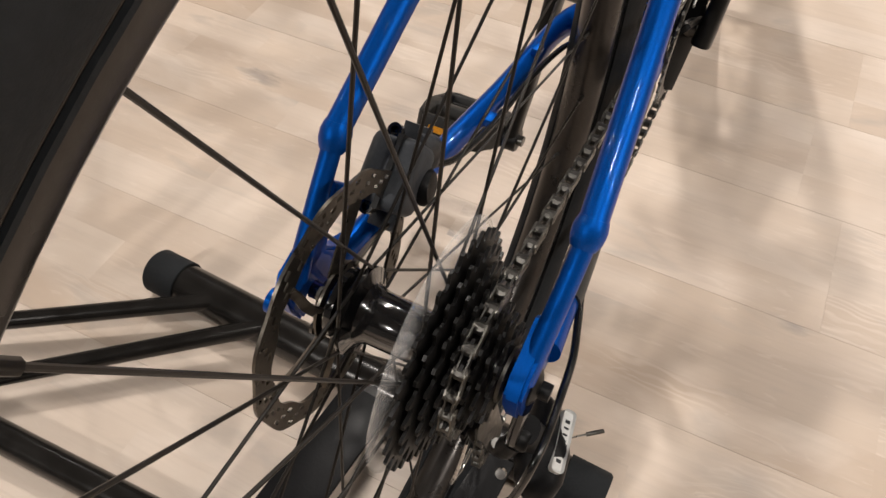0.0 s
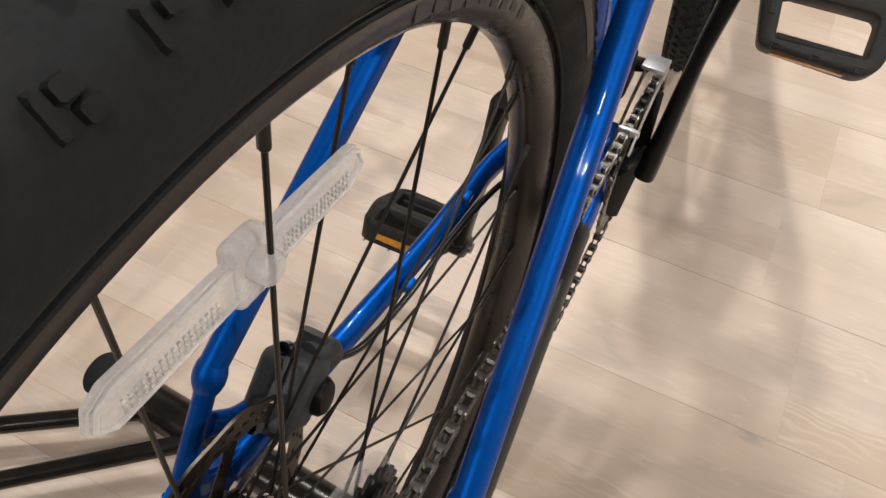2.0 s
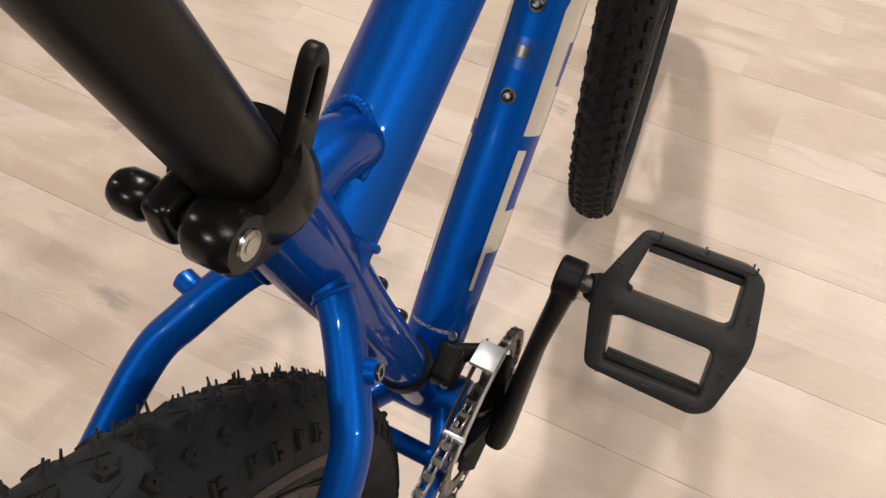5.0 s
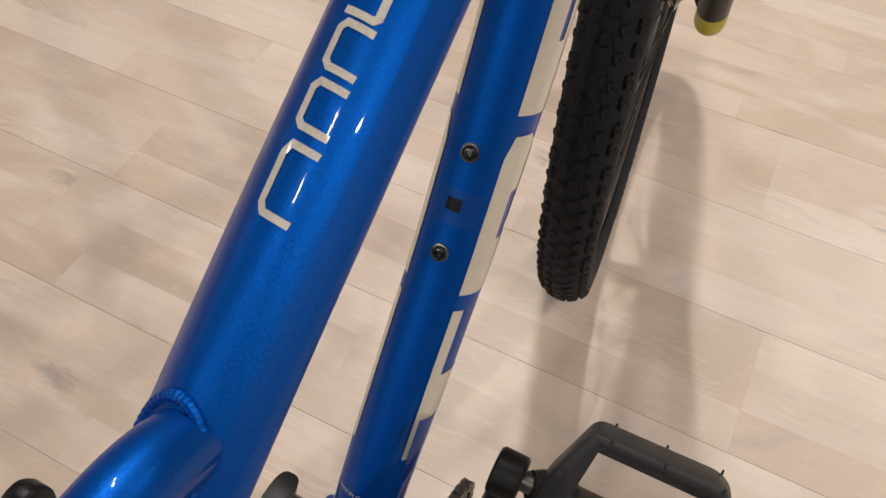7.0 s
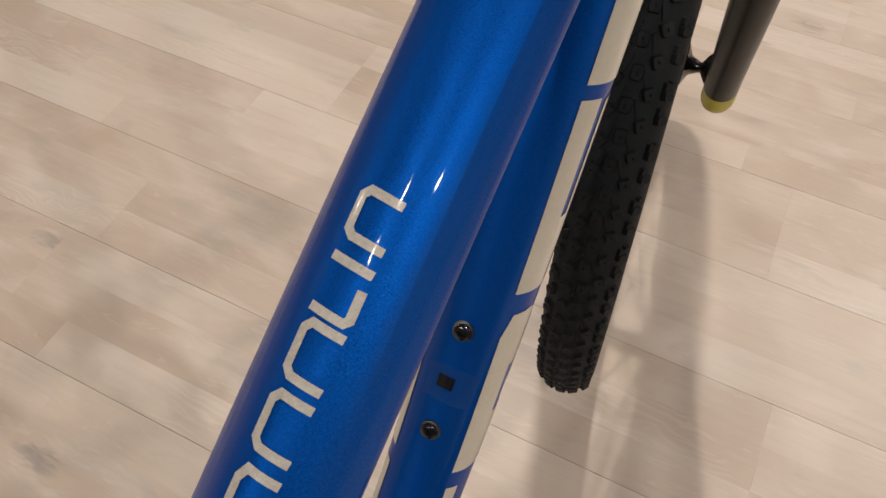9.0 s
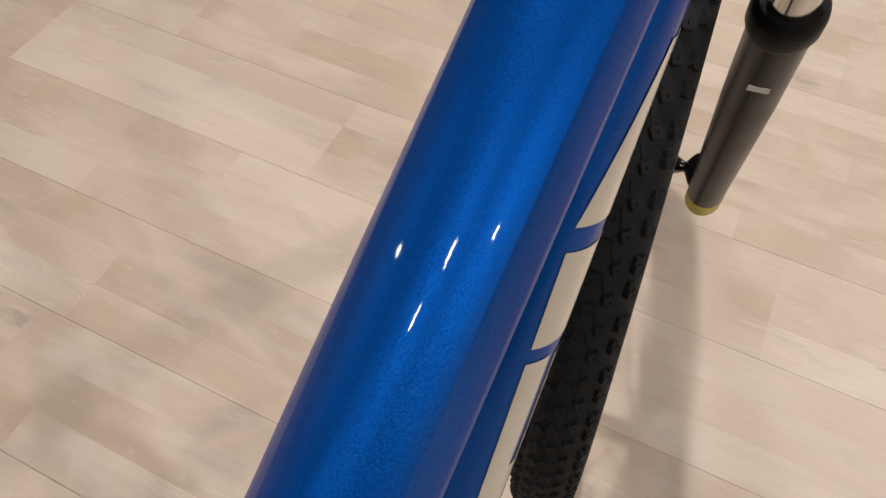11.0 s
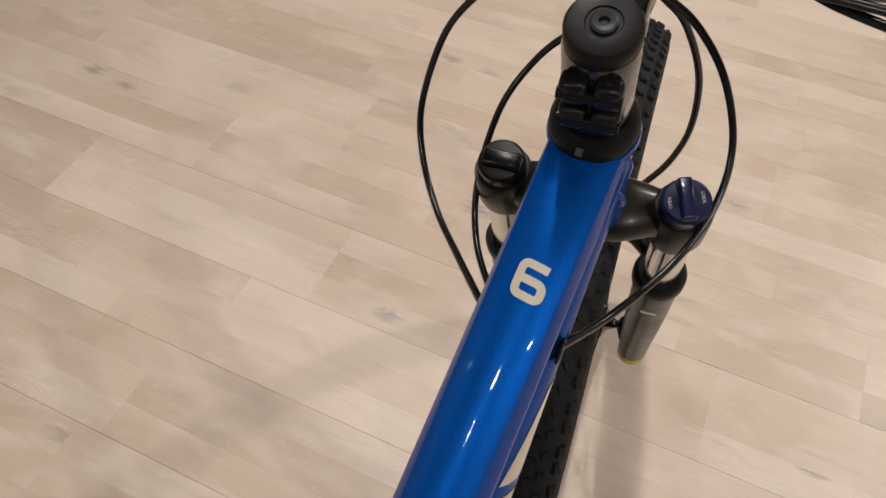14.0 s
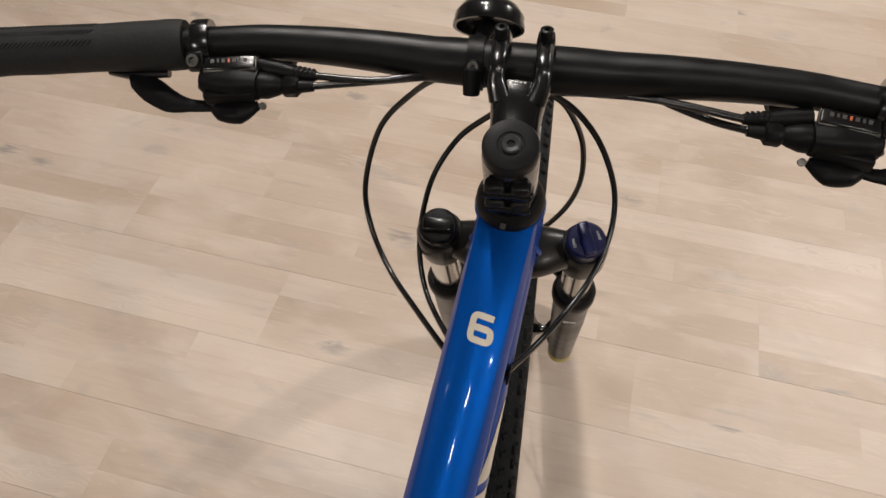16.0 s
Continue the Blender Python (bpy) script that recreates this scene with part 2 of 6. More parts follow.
GREY = vary(principled("grey_caliper", (0.03, 0.032, 0.034), 0.45, 0.3, Specular_IOR_Level=0.3), 60, 0.2, 0.2, 0.1)
FORK = vary(principled("dark_fork_lacquer", (0.010, 0.009, 0.008), 0.34, 0.15, Specular_IOR_Level=0.3, Coat_Weight=0.1, Coat_Roughness=0.15), 40, 0.2, 0.0, 0.05)
CHROME = vary(principled("chromed_tube", (0.62, 0.6, 0.57), 0.14, 1.0), 40, 0.08, 0.0, 0.04)
CREAM = vary(principled("cream_decal", (0.52, 0.48, 0.39), 0.3, 0.0, Coat_Weight=1.0, Coat_Roughness=0.04), 60, 0.06)
SILVER = vary(principled("silver_decal", (0.47, 0.44, 0.38), 0.5, 0.15, Specular_IOR_Level=0.1, Coat_Weight=0.5, Coat_Roughness=0.08, Coat_IOR=1.3), 1500, 0.2)
ORANGE = vary(principled("amber_reflector", (0.75, 0.32, 0.01), 0.25, 0.0, Coat_Weight=0.6), 300, 0.2, 0.3)
YELLOW = vary(principled("yellow_cap", (0.42, 0.36, 0.02), 0.4), 60, 0.15)
WHITE = vary(principled("white_label", (0.62, 0.62, 0.6), 0.5), 80, 0.08)
NAVY = vary(principled("navy_knob", (0.007, 0.009, 0.05), 0.3, 0.2, Coat_Weight=0.5), 60, 0.15)
ALU = vary(principled("brushed_aluminium", (0.62, 0.63, 0.64), 0.42, 0.75), 80, 0.1, 0.1, 0.08)
SATIN = vary(principled("satin_black_lacquer", (0.005, 0.005, 0.005), 0.24, 0.0, Specular_IOR_Level=0.24), 60, 0.2, 0.0, 0.06)
CLEAR = principled("clear_plastic", (0.9, 0.9, 0.9), 0.08, 0.0, Transmission_Weight=0.5, IOR=1.4, Alpha=0.21)
PRISM = vary(principled("reflector_plastic", (0.97, 0.97, 0.965), 0.1, 0.0, Transmission_Weight=0.45, IOR=1.35, Alpha=0.62), 500, 0.1, 0.8)
CABLE = vary(principled("cable_housing", (0.007, 0.007, 0.007), 0.25), 80, 0.2, 0.05)
STAND = vary(principled("stand_black_lacquer", (0.012, 0.011, 0.010), 0.2, 0.2), 40, 0.2, 0.05, 0.06)
WALL = vary(principled("wall_paint", (0.34, 0.33, 0.32), 0.8), 3, 0.05, 0.1)
CEILING = vary(principled("ceiling_paint", (0.12, 0.12, 0.12), 0.85), 3, 0.08, 0.1)
FAINT = vary(principled("faint_print", (0.030, 0.029, 0.027), 0.55), 60, 0.1)
FILM = vary(principled("clear_film", (0.02, 0.11, 0.42), 0.3, 0.3, Alpha=0.35), 60, 0.1)
PALE = vary(principled("pale_zinc", (0.42, 0.42, 0.36), 0.5, 0.4), 80, 0.2)
HUB = vary(principled("gloss_black_hub", (0.005, 0.005, 0.0055), 0.12, 0.0, Coat_Weight=1.0, Coat_Roughness=0.04), 40, 0.2, 0.0, 0.05)
CALIPER = vary(principled("blue_grey_caliper", (0.048, 0.053, 0.060), 0.5, 0.2, Specular_IOR_Level=0.3), 60, 0.2, 0.25, 0.1)
GRAIN = vary(principled("prism_grey", (0.68, 0.68, 0.67), 0.2, 0.0, Alpha=0.7), 400, 0.3)
MOULD = vary(principled("moulded_letter_grey", (0.22, 0.22, 0.21), 0.6), 60, 0.1)
LAMP = bpy.data.materials.new("lamp_glow")
LAMP.use_nodes = True
LAMP.node_tree.nodes["Principled BSDF"].inputs["Emission Color"].default_value = (1, 0.93, 0.83, 1)
LAMP.node_tree.nodes["Principled BSDF"].inputs["Emission Strength"].default_value = 12.0

# ---- mesh helpers ----


def V(*a):
    return Vector(a)


def part(name, bm, material, parent=None, label="", smooth=True, xf=None):
    """Links a bmesh as one mesh object under a thing or a part."""
    if xf is not None:
        bm.transform(xf)
    bmesh.ops.recalc_face_normals(bm, faces=bm.faces)
    me = bpy.data.meshes.new(name)
    bm.to_mesh(me)
    bm.free()
    if smooth:
        me.polygons.foreach_set("use_smooth", [True] * len(me.polygons))
        me.set_sharp_from_angle(angle=radians(40))
    me.materials.append(material)
    ob = new(name, me)
    if parent is not None:
        ob.parent = parent
        ob.matrix_parent_inverse = parent.matrix_world.inverted() if parent.type == "EMPTY" else Matrix()
    if label:
        ob["label"] = label
    return ob


def curve(points, n=6):
    """A smooth line through the points (Catmull-Rom)."""
    P = [Vector(p) for p in points]
    P = [2 * P[0] - P[1], *P, 2 * P[-1] - P[-2]]
    out = []
    for i in range(1, len(P) - 2):
        a, b, c, d = P[i - 1:i + 3]
        for k in range(n):
            t = k / n
            out.append(0.5 * (2 * b + (c - a) * t + (2 * a - 5 * b + 4 * c - d) * t * t + (3 * b - a - 3 * c + d) * t ** 3))
    return [*out, P[-2]]


def lerps(values, n):
    """Values spread evenly over n points."""
    x = np.linspace(0, len(values) - 1, n)
    return np.interp(x, range(len(values)), values)


def frames_along(pts, side=None):
    """Side and up vectors along a line, without twist; side fixed where given."""
    out, prev = [], None
    for i, p in enumerate(pts):
        t = (pts[min(i + 1, len(pts) - 1)] - pts[max(i - 1, 0)]).normalized()
        if side is not None:
            s = Vector(side)
        elif prev is None:
            s = t.orthogonal()
        else:
            s = prev
        s = (s - t * s.dot(t)).normalized()
        prev = s
        out.append((t, s, s.cross(t)))
    return out


def sweep(bm, pts, rx, rz=None, seg=16, side=None, square=2.0, cap=True):
    """A tube along pts; rx, rz: half widths (numbers or lists); square over 2 makes the section boxier."""
    pts = [Vector(p) for p in pts]
    n = len(pts)
    rz = rx if rz is None else rz
    rx = lerps(rx, n) if isinstance(rx, (list, tuple)) else [rx] * n
    rz = lerps(rz, n) if isinstance(rz, (list, tuple)) else [rz] * n
    rings = []
    for p, (t, s, u), a, b in zip(pts, frames_along(pts, side), rx, rz):
        ring = []
        for k in range(seg):
            c, d = math.cos(2 * math.pi * k / seg), math.sin(2 * math.pi * k / seg)
            c, d = math.copysign(abs(c) ** (2 / square), c), math.copysign(abs(d) ** (2 / square), d)
            ring.append(bm.verts.new(p + s * (a * c) + u * (b * d)))
        rings.append(ring)
    for r0, r1 in zip(rings, rings[1:]):
        for k in range(seg):
            bm.faces.new((r0[k], r0[(k + 1) % seg], r1[(k + 1) % seg], r1[k]))
    if cap:
        bm.faces.new(rings[0][::-1])
        bm.faces.new(rings[-1])
    return bm


def rod(bm, a, b, r, seg=12, r2=None):
    return sweep(bm, [Vector(a), Vector(b)], [r, r if r2 is None else r2], None, seg)


def lathe(bm, profile, origin=(0, 0, 0), axis=(1, 0, 0), seg=32, closed=False):
    """Turns a profile of (radius, distance along the axis)."""
    axis = Vector(axis).normalized()
    s = axis.orthogonal().normalized()
    u = axis.cross(s)
    o = Vector(origin)
    rings = []
    for r, h in profile:
        if r < 1e-6:
            rings.append([bm.verts.new(o + axis * h)])
        else:
            rings.append([bm.verts.new(o + axis * h + (s * math.cos(a) + u * math.sin(a)) * r) for a in (2 * math.pi * k / seg for k in range(seg))])
    pairs = list(zip(rings, rings[1:]))
    if closed:
        pairs.append((rings[-1], rings[0]))
    for r0, r1 in pairs:
        for k in range(seg):
            q = (k + 1) % seg
            if len(r0) == 1 and len(r1) == 1:
                continue
            if len(r0) == 1:
                bm.faces.new((r0[0], r1[q], r1[k]))
            elif len(r1) == 1:
                bm.faces.new((r0[k], r0[q], r1[0]))
            else:
                bm.faces.new((r0[k], r0[q], r1[q], r1[k]))
    return bm


def box(bm, size, m=None, bevel=0.0, segments=2):
    """A box with rounded edges at the pose m."""
    made = bmesh.ops.create_cube(bm, size=1.0)["verts"]
    bmesh.ops.scale(bm, vec=size, verts=made)
    if bevel:
        edges = list({e for v in made for e in v.link_edges})
        res = bmesh.ops.bevel(bm, geom=edges, offset=bevel, segments=segments, affect="EDGES", profile=0.5)
        made = list({v for f in res["faces"] for v in f.verts} | {v for v in made if v.is_valid})
    if m is not None:
        bmesh.ops.transform(bm, matrix=m, verts=made)
    return bm


def plate(bm, outline, thick, m=None, bevel=0.0):
    """An outline (list of x, y) given a thickness along z."""
    vs = [bm.verts.new((x, y, -thick / 2)) for x, y in outline]
    f = bm.faces.new(vs)
    res = bmesh.ops.extrude_face_region(bm, geom=[f])
    top = [g for g in res["geom"] if isinstance(g, bmesh.types.BMVert)]
    bmesh.ops.translate(bm, vec=(0, 0, thick), verts=top)
    made = vs + top
    if bevel:
        edges = list({e for v in top for e in v.link_edges if e.other_vert(v) in top})
        edges += list({e for v in vs for e in v.link_edges if e.other_vert(v) in vs})
        r = bmesh.ops.bevel(bm, geom=edges, offset=bevel, segments=2, affect="EDGES")
        made = list({v for g in r["faces"] for v in g.verts} | {v for v in made if v.is_valid})
    if m is not None:
        bmesh.ops.transform(bm, matrix=m, verts=made)
    return bm


def round_loop(points, r, n=4):
    """A closed outline with its corners rounded to about r (a number, or one for each corner)."""
    P = [Vector((p[0], p[1], 0)) for p in points]
    rs = r if isinstance(r, (list, tuple)) else [r] * len(P)
    out = []
    for k, b in enumerate(P):
        a, c = P[k - 1], P[(k + 1) % len(P)]
        p = b + (a - b).normalized() * min(rs[k], (a - b).length * 0.49)
        q = b + (c - b).normalized() * min(rs[k], (c - b).length * 0.49)
        out += [p.lerp(b, i / n).lerp(b.lerp(q, i / n), i / n) for i in range(n + 1)]
    return [(v.x, v.y) for v in out]


def shrink(loop, d):
    """A closed outline moved in by d to its left (out where d is negative)."""
    P = [Vector((p[0], p[1], 0)) for p in loop]
    out = []
    for k, b in enumerate(P):
        t = (P[(k + 1) % len(P)] - P[k - 1]).normalized()
        out.append((b.x - t.y * d, b.y + t.x * d))
    return out


def pierced_plate(bm, outer, holes, half, bevel):
    """A plate between z = -half and half with rounded rims; outer runs anticlockwise, holes clockwise."""
    caps = {-1: [], 1: []}
    for loop in (outer, *holes):
        rings = []
        for z, d in ((-half, bevel), (-half + bevel * 0.35, bevel * 0.35), (-half + bevel, 0), (half - bevel, 0), (half - bevel * 0.35, bevel * 0.35), (half, bevel)):
            rings.append([bm.verts.new((x, y, z)) for x, y in shrink(loop, d)])
        n = len(loop)
        for a, b in zip(rings, rings[1:]):
            for k in range(n):
                bm.faces.new((a[k], a[(k + 1) % n], b[(k + 1) % n], b[k]))
        for sgn, ring in ((-1, rings[0]), (1, rings[-1])):
            caps[sgn] += [bm.edges.get((ring[k], ring[(k + 1) % n])) for k in range(n)]
    for edges in caps.values():
        bmesh.ops.triangle_fill(bm, use_beauty=True, use_dissolve=False, edges=edges)
    return bm


def basis(origin, x, y):
    """A pose from an origin and two directions."""
    x = Vector(x).normalized()
    z = x.cross(Vector(y)).normalized()
    y = z.cross(x)
    m = Matrix((x, y, z)).transposed().to_4x4()
    m.translation = origin
    return m


def B():
    return bmesh.new()

# ---- the room ----
PLANK_TURN = radians(0.6)


def room():
    cx, cy, w, d = 0.0, 0.0, 10.0, 13.0
    bm = B()
    box(bm, (w + 0.4, d + 0.4, 0.1), pose(cx, cy, -0.062))
    fl = part("floor", bm, vary(principled("subfloor", (0.42, 0.34, 0.27), 0.8), 20, 0.2), smooth=False)
    tagged(fl, "pale limed oak plank floor of a shop", "floor", kind="structure")
    for name, size, at in (
        ("wall_north", (w + 0.4, 0.2, CEIL), (cx, cy + d / 2 + 0.1, CEIL / 2)),
        ("wall_south", (w + 0.4, 0.2, CEIL), (cx, cy - d / 2 - 0.1, CEIL / 2)),
        ("wall_east", (0.2, d, CEIL), (cx + w / 2 + 0.1, cy, CEIL / 2)),
        ("wall_west", (0.2, d, CEIL), (cx - w / 2 - 0.1, cy, CEIL / 2)),
    ):
        bm = B()
        box(bm, size, pose(*at))
        tagged(part(name, bm, WALL, smooth=False), "plain grey painted wall", "wall", kind="structure")
    bm = B()
    box(bm, (w + 0.4, d + 0.4, 0.15), pose(cx, cy, CEIL + 0.076))
    tagged(part("ceiling", bm, CEILING, smooth=False), "plain dark ceiling", "ceiling", kind="structure")
    first = None
    for x, y, power, wide in LAMPS:
        if first is None:
            base = new("ceiling_light")
            base.matrix_world = pose(x, y, CEIL)
            bpy.context.view_layer.update()
            bm = lathe(B(), [(0.075, 0.0), (0.095, 0.0), (0.095, -0.012), (0.088, -0.02), (0.075, -0.02), (0.075, 0.0)], (0, 0, 0), (0, 0, 1), 32)
            ring = part("trim_ring", bm, WHITE)
            bm = lathe(B(), [(0, -0.004), (0.074, -0.004), (0.074, -0.001), (0, -0.001)], (0, 0, 0), (0, 0, 1), 32)
            disc = part("diffuser", bm, LAMP)
            for o in (ring, disc):
                o.parent = base
            first = tagged(base, "round white recessed ceiling spotlight, switched on", "ceiling light", "ceiling lights")
        else:
            copy_thing(first, pose(x, y, CEIL))
        lamp = bpy.data.lights.new("spot", "AREA")
        lamp.shape, lamp.size, lamp.energy, lamp.color = "DISK", wide, power, LAMP_COLOUR
        new("lamp", lamp).matrix_world = pose(x, y, CEIL - 0.03)
    return fl


FLOOR = room()

# ---- the bicycle ----
R_TYRE = 0.367
AXLE_R = V(0, 0, R_TYRE)
AXLE_F = V(0, 1.0965, R_TYRE)
BB = V(0, 0.438, 0.312)
HEAD_TOP = V(0, 0.852, 0.903)
STEER_DIR = V(0, -math.cos(radians(69.5)), math.sin(radians(69.5)))
STEER_DEG = 7.0
STEER = Matrix.Translation(HEAD_TOP) @ Matrix.Rotation(radians(STEER_DEG), 4, STEER_DIR) @ Matrix.Translation(-HEAD_TOP)
FWD = V(0, STEER_DIR.z, -STEER_DIR.y)


def head(f, u, x=0.0):
    """A place by the steering axis: f ahead of it and u up along it from the head tube's top."""
    return HEAD_TOP + STEER_DIR * u + FWD * f + V(x, 0, 0)


bike = new("bicycle")
tagged(bike, "glossy metallic blue mountain bike with black parts, held by a stand", "bicycle")

# frame tubes ------------------------------------------------------------
# the crest of the top tube, and its section from back to front: height over and under the middle, the edge
# between crown and flank (x, z), the flank's foot (x, z)
TT_CREST = [V(-0.0042, 0.3366, 0.6360), V(-0.0042, 0.450, 0.7005), V(-0.0027, 0.600, 0.7845), V(0, 0.760, 0.8705), V(0.0005, 0.8416, 0.9040)]
TT_SECTION = [(0.0208, 0.0195, 0.0160, 0.0122, 0.0254, -0.0010), (0.0208, 0.0205, 0.0162, 0.0122, 0.0256, -0.0010), (0.0212, 0.0210, 0.0172, 0.0128, 0.0248, -0.0010), (0.0190, 0.0200, 0.0186, 0.0120, 0.0236, -0.0030), (0.0170, 0.0170, 0.0202, 0.0114, 0.0240, -0.0060)]
DT_PTS = [V(0, 0.438, 0.339), V(0, 0.476, 0.3895), V(0, 0.5332, 0.4553), V(0, 0.588, 0.5191), V(0, 0.651, 0.6089), V(0, 0.717, 0.7152), V(0, 0.7757, 0.7978), V(0, 0.8205, 0.8398), V(0, 0.869, 0.866)]
ST_A, ST_B = BB.copy(), V(0, 0.3195, 0.6975)
DT_SIDE, DT_UP = [0.0225, 0.024, 0.025, 0.0255, 0.025], [0.024, 0.0265, 0.027, 0.027, 0.028]


def straight(a, b, n=24):
    return [a.lerp(b, k / (n - 1)) for k in range(n)]


def top_tube_rings(n=40):
    """Rings of the top tube: a domed crown, an edge on each side and upright flanks; with them each ring's place and up."""
    crest = curve(TT_CREST, 10)
    rings = []
    for k, p in enumerate(crest):
        w = k / (len(crest) - 1) * (len(TT_SECTION) - 1)
        up, down, cx, cz, dx, dz = (np.interp(w, range(len(TT_SECTION)), [row[i] for row in TT_SECTION]) for i in range(6))
        t = (crest[min(k + 1, len(crest) - 1)] - crest[max(k - 1, 0)]).normalized()
        u = V(1, 0, 0).cross(t)
        arc = [(cx * f, cz + (up - cz) * (1 - f * f)) for f in (-0.97, -0.88, -0.77, -0.64, -0.5, -0.34, -0.17, 0.0, 0.17, 0.34, 0.5, 0.64, 0.77, 0.88, 0.97)]
        low = [(dx * 0.9 * f, dz - (down + dz) * (1 - f * f) ** 0.5) for f in (0.95, 0.75, 0.4, 0.0, -0.4, -0.75, -0.95)]
        bulge = float(np.interp(w, (0, 2, 3, 4), (0.0012, 0.0010, 0.0006, 0.0004)))
        edge = float(np.interp(w, (0, 2, 3, 4), (0.0065, 0.0055, 0.0035, 0.0028)))
        side = [((cx + dx) / 2 + bulge, (cz + dz) / 2)]
        pts = arc + [(cx, cz)] + side + [(dx, dz)] + low + [(-dx, dz)] + [(-side[0][0], side[0][1])] + [(-cx, cz)]
        loop = round_loop(pts, [0.0012] * 15 + [edge, 0.006, 0.005] + [0.004] * 7 + [0.005, 0.006, edge], 3)
        rings.append((p - u * up, u, loop))
    return rings


TT_RINGS = top_tube_rings()


TT_RUN = [0.0]
for (p, u, _), (q, v, _) in zip(TT_RINGS, TT_RINGS[1:]):
    TT_RUN.append(TT_RUN[-1] + (q - p).length)


def on_top(along, x, lift=0.0004):
    """Metres along the top tube and to the right of its crest, laid on its surface."""
    k = min(max(int(np.searchsorted(TT_RUN, along)) - 1, 0), len(TT_RUN) - 2)
    w = (along - TT_RUN[k]) / (TT_RUN[k + 1] - TT_RUN[k])
    places = []
    for o, u, loop in TT_RINGS[k:k + 2]:
        crown = sorted(p for p in loop if p[1] > 0.004)
        places.append(o + V(x, 0, 0) + u * (np.interp(x, [p[0] for p in crown], [p[1] for p in crown]) + lift))
    return places[0].lerp(places[1], w)


def top_tube():
    bm = B()
    vs = [[bm.verts.new(o + V(x, 0, 0) + u * z) for x, z in loop] for o, u, loop in TT_RINGS]
    for a, b in zip(vs, vs[1:]):
        for k in range(len(a)):
            bm.faces.new((a[k], a[(k + 1) % len(a)], b[(k + 1) % len(a)], b[k]))
    bm.faces.new(vs[0][::-1])
    bm.faces.new(vs[-1])
    return part("top_tube", bm, BLUE, bike)


TOP_TUBE = top_tube()
DT_LINE = curve(DT_PTS, 5)
DOWN_TUBE = part("down_tube", sweep(B(), DT_LINE, DT_SIDE, DT_UP, 40, (1, 0, 0), 2.2), BLUE, bike)
SEAT_TUBE = part("seat_tube", sweep(B(), straight(ST_A, ST_B), [0.0185, 0.0175, 0.0175, 0.0178, 0.0200, 0.0208], None, 32, (1, 0, 0)), BLUE, bike)
part("head_tube", lathe(B(), [(0.0, -0.112), (0.0245, -0.112), (0.0255, -0.106), (0.0235, -0.09), (0.0225, -0.05), (0.0235, -0.014), (0.0258, -0.004), (0.025, 0.0), (0, 0.0)], HEAD_TOP, STEER_DIR, 40), BLUE, bike)
part("bottom_bracket_shell", lathe(B(), [(0, -0.037), (0.021, -0.037), (0.0225, -0.033), (0.0215, -0.02), (0.0215, 0.02), (0.0225, 0.033), (0.021, 0.037), (0, 0.037)], BB, (1, 0, 0), 32), BLUE, bike)
# short brace from the seat tube's top down on the top tube
part("seat_brace", sweep(B(), curve([V(-0.001, 0.316, 0.6745), V(-0.002, 0.346, 0.6715), V(-0.003, 0.369, 0.6640), V(-0.003, 0.389, 0.6500), V(-0.003, 0.404, 0.6370)], 5), [0.0140, 0.0141, 0.0144, 0.0146], [0.0135, 0.0140, 0.0144, 0.0146], 28, (1, 0, 0)), BLUE, bike)


def weld(center, normal, ra, rb, side, name="weld", beads=34, bead=0.0022):
    """A ring of overlapping welding beads in a plane."""
    normal, side = Vector(normal).normalized(), Vector(side).normalized()
    up = normal.cross(side)
    n = beads * 4
    pts, rad = [], []
    for k in range(n + 1):
        t = 2 * math.pi * k / n
        pts.append(Vector(center) + side * (ra * math.cos(t)) + up * (rb * math.sin(t)))
        rad.append(bead * (0.86, 0.97, 1.0, 0.95)[k % 4])
    return part(name, sweep(B(), pts, rad, None, 8, cap=False), BLUE, bike)


def seat_y(z):
    return ST_A.y + (ST_B.y - ST_A.y) * (z - ST_A.z) / (ST_B.z - ST_A.z)


def tube_weld(k):
    """Welding beads round the top tube's section at its seat end."""
    o, u, loop = TT_RINGS[k]
    loop = [o + V(x * 1.01, 0, 0) + u * (z * 1.01) for x, z in loop]
    pts = []
    for p, q in zip(loop, [*loop[1:], loop[0]]):
        n = max(1, round((q - p).length / 0.0011))
        pts += [p.lerp(q, j / n) for j in range(n)]
    part("weld", sweep(B(), [*pts, pts[0]], [0.0024 * (0.84, 0.97, 1.0, 0.95)[j % 4] for j in range(len(pts) + 1)], None, 8, cap=False), BLUE, bike)


tube_weld(1)


def crown_weld():
    """The bead where the brace ends on the top tube's crown."""
    pts, rad = [], []
    for k in range(105):
        a = math.pi * (k / 104 - 0.5) * 1.15
        x, y = -0.003 + 0.0152 * math.sin(a), 0.3735 + 0.0205 * math.cos(a)
        p = on_top((y - 0.3366) / 0.870, x, 0.0)
        pts.append(p)
        rad.append(0.0026 * (0.84, 0.97, 1.0, 0.95)[k % 4])
    part("weld", sweep(B(), pts, rad, None, 8), BLUE, bike)


crown_weld()
weld(V(-0.001, 0.335, 0.6725), (0, 1, 0.1), 0.0143, 0.0140, (1, 0, 0), bead=0.0021)
weld(V(0, 0.853, 0.852), (0, 1, 0.6), 0.0265, 0.029, (1, 0, 0))


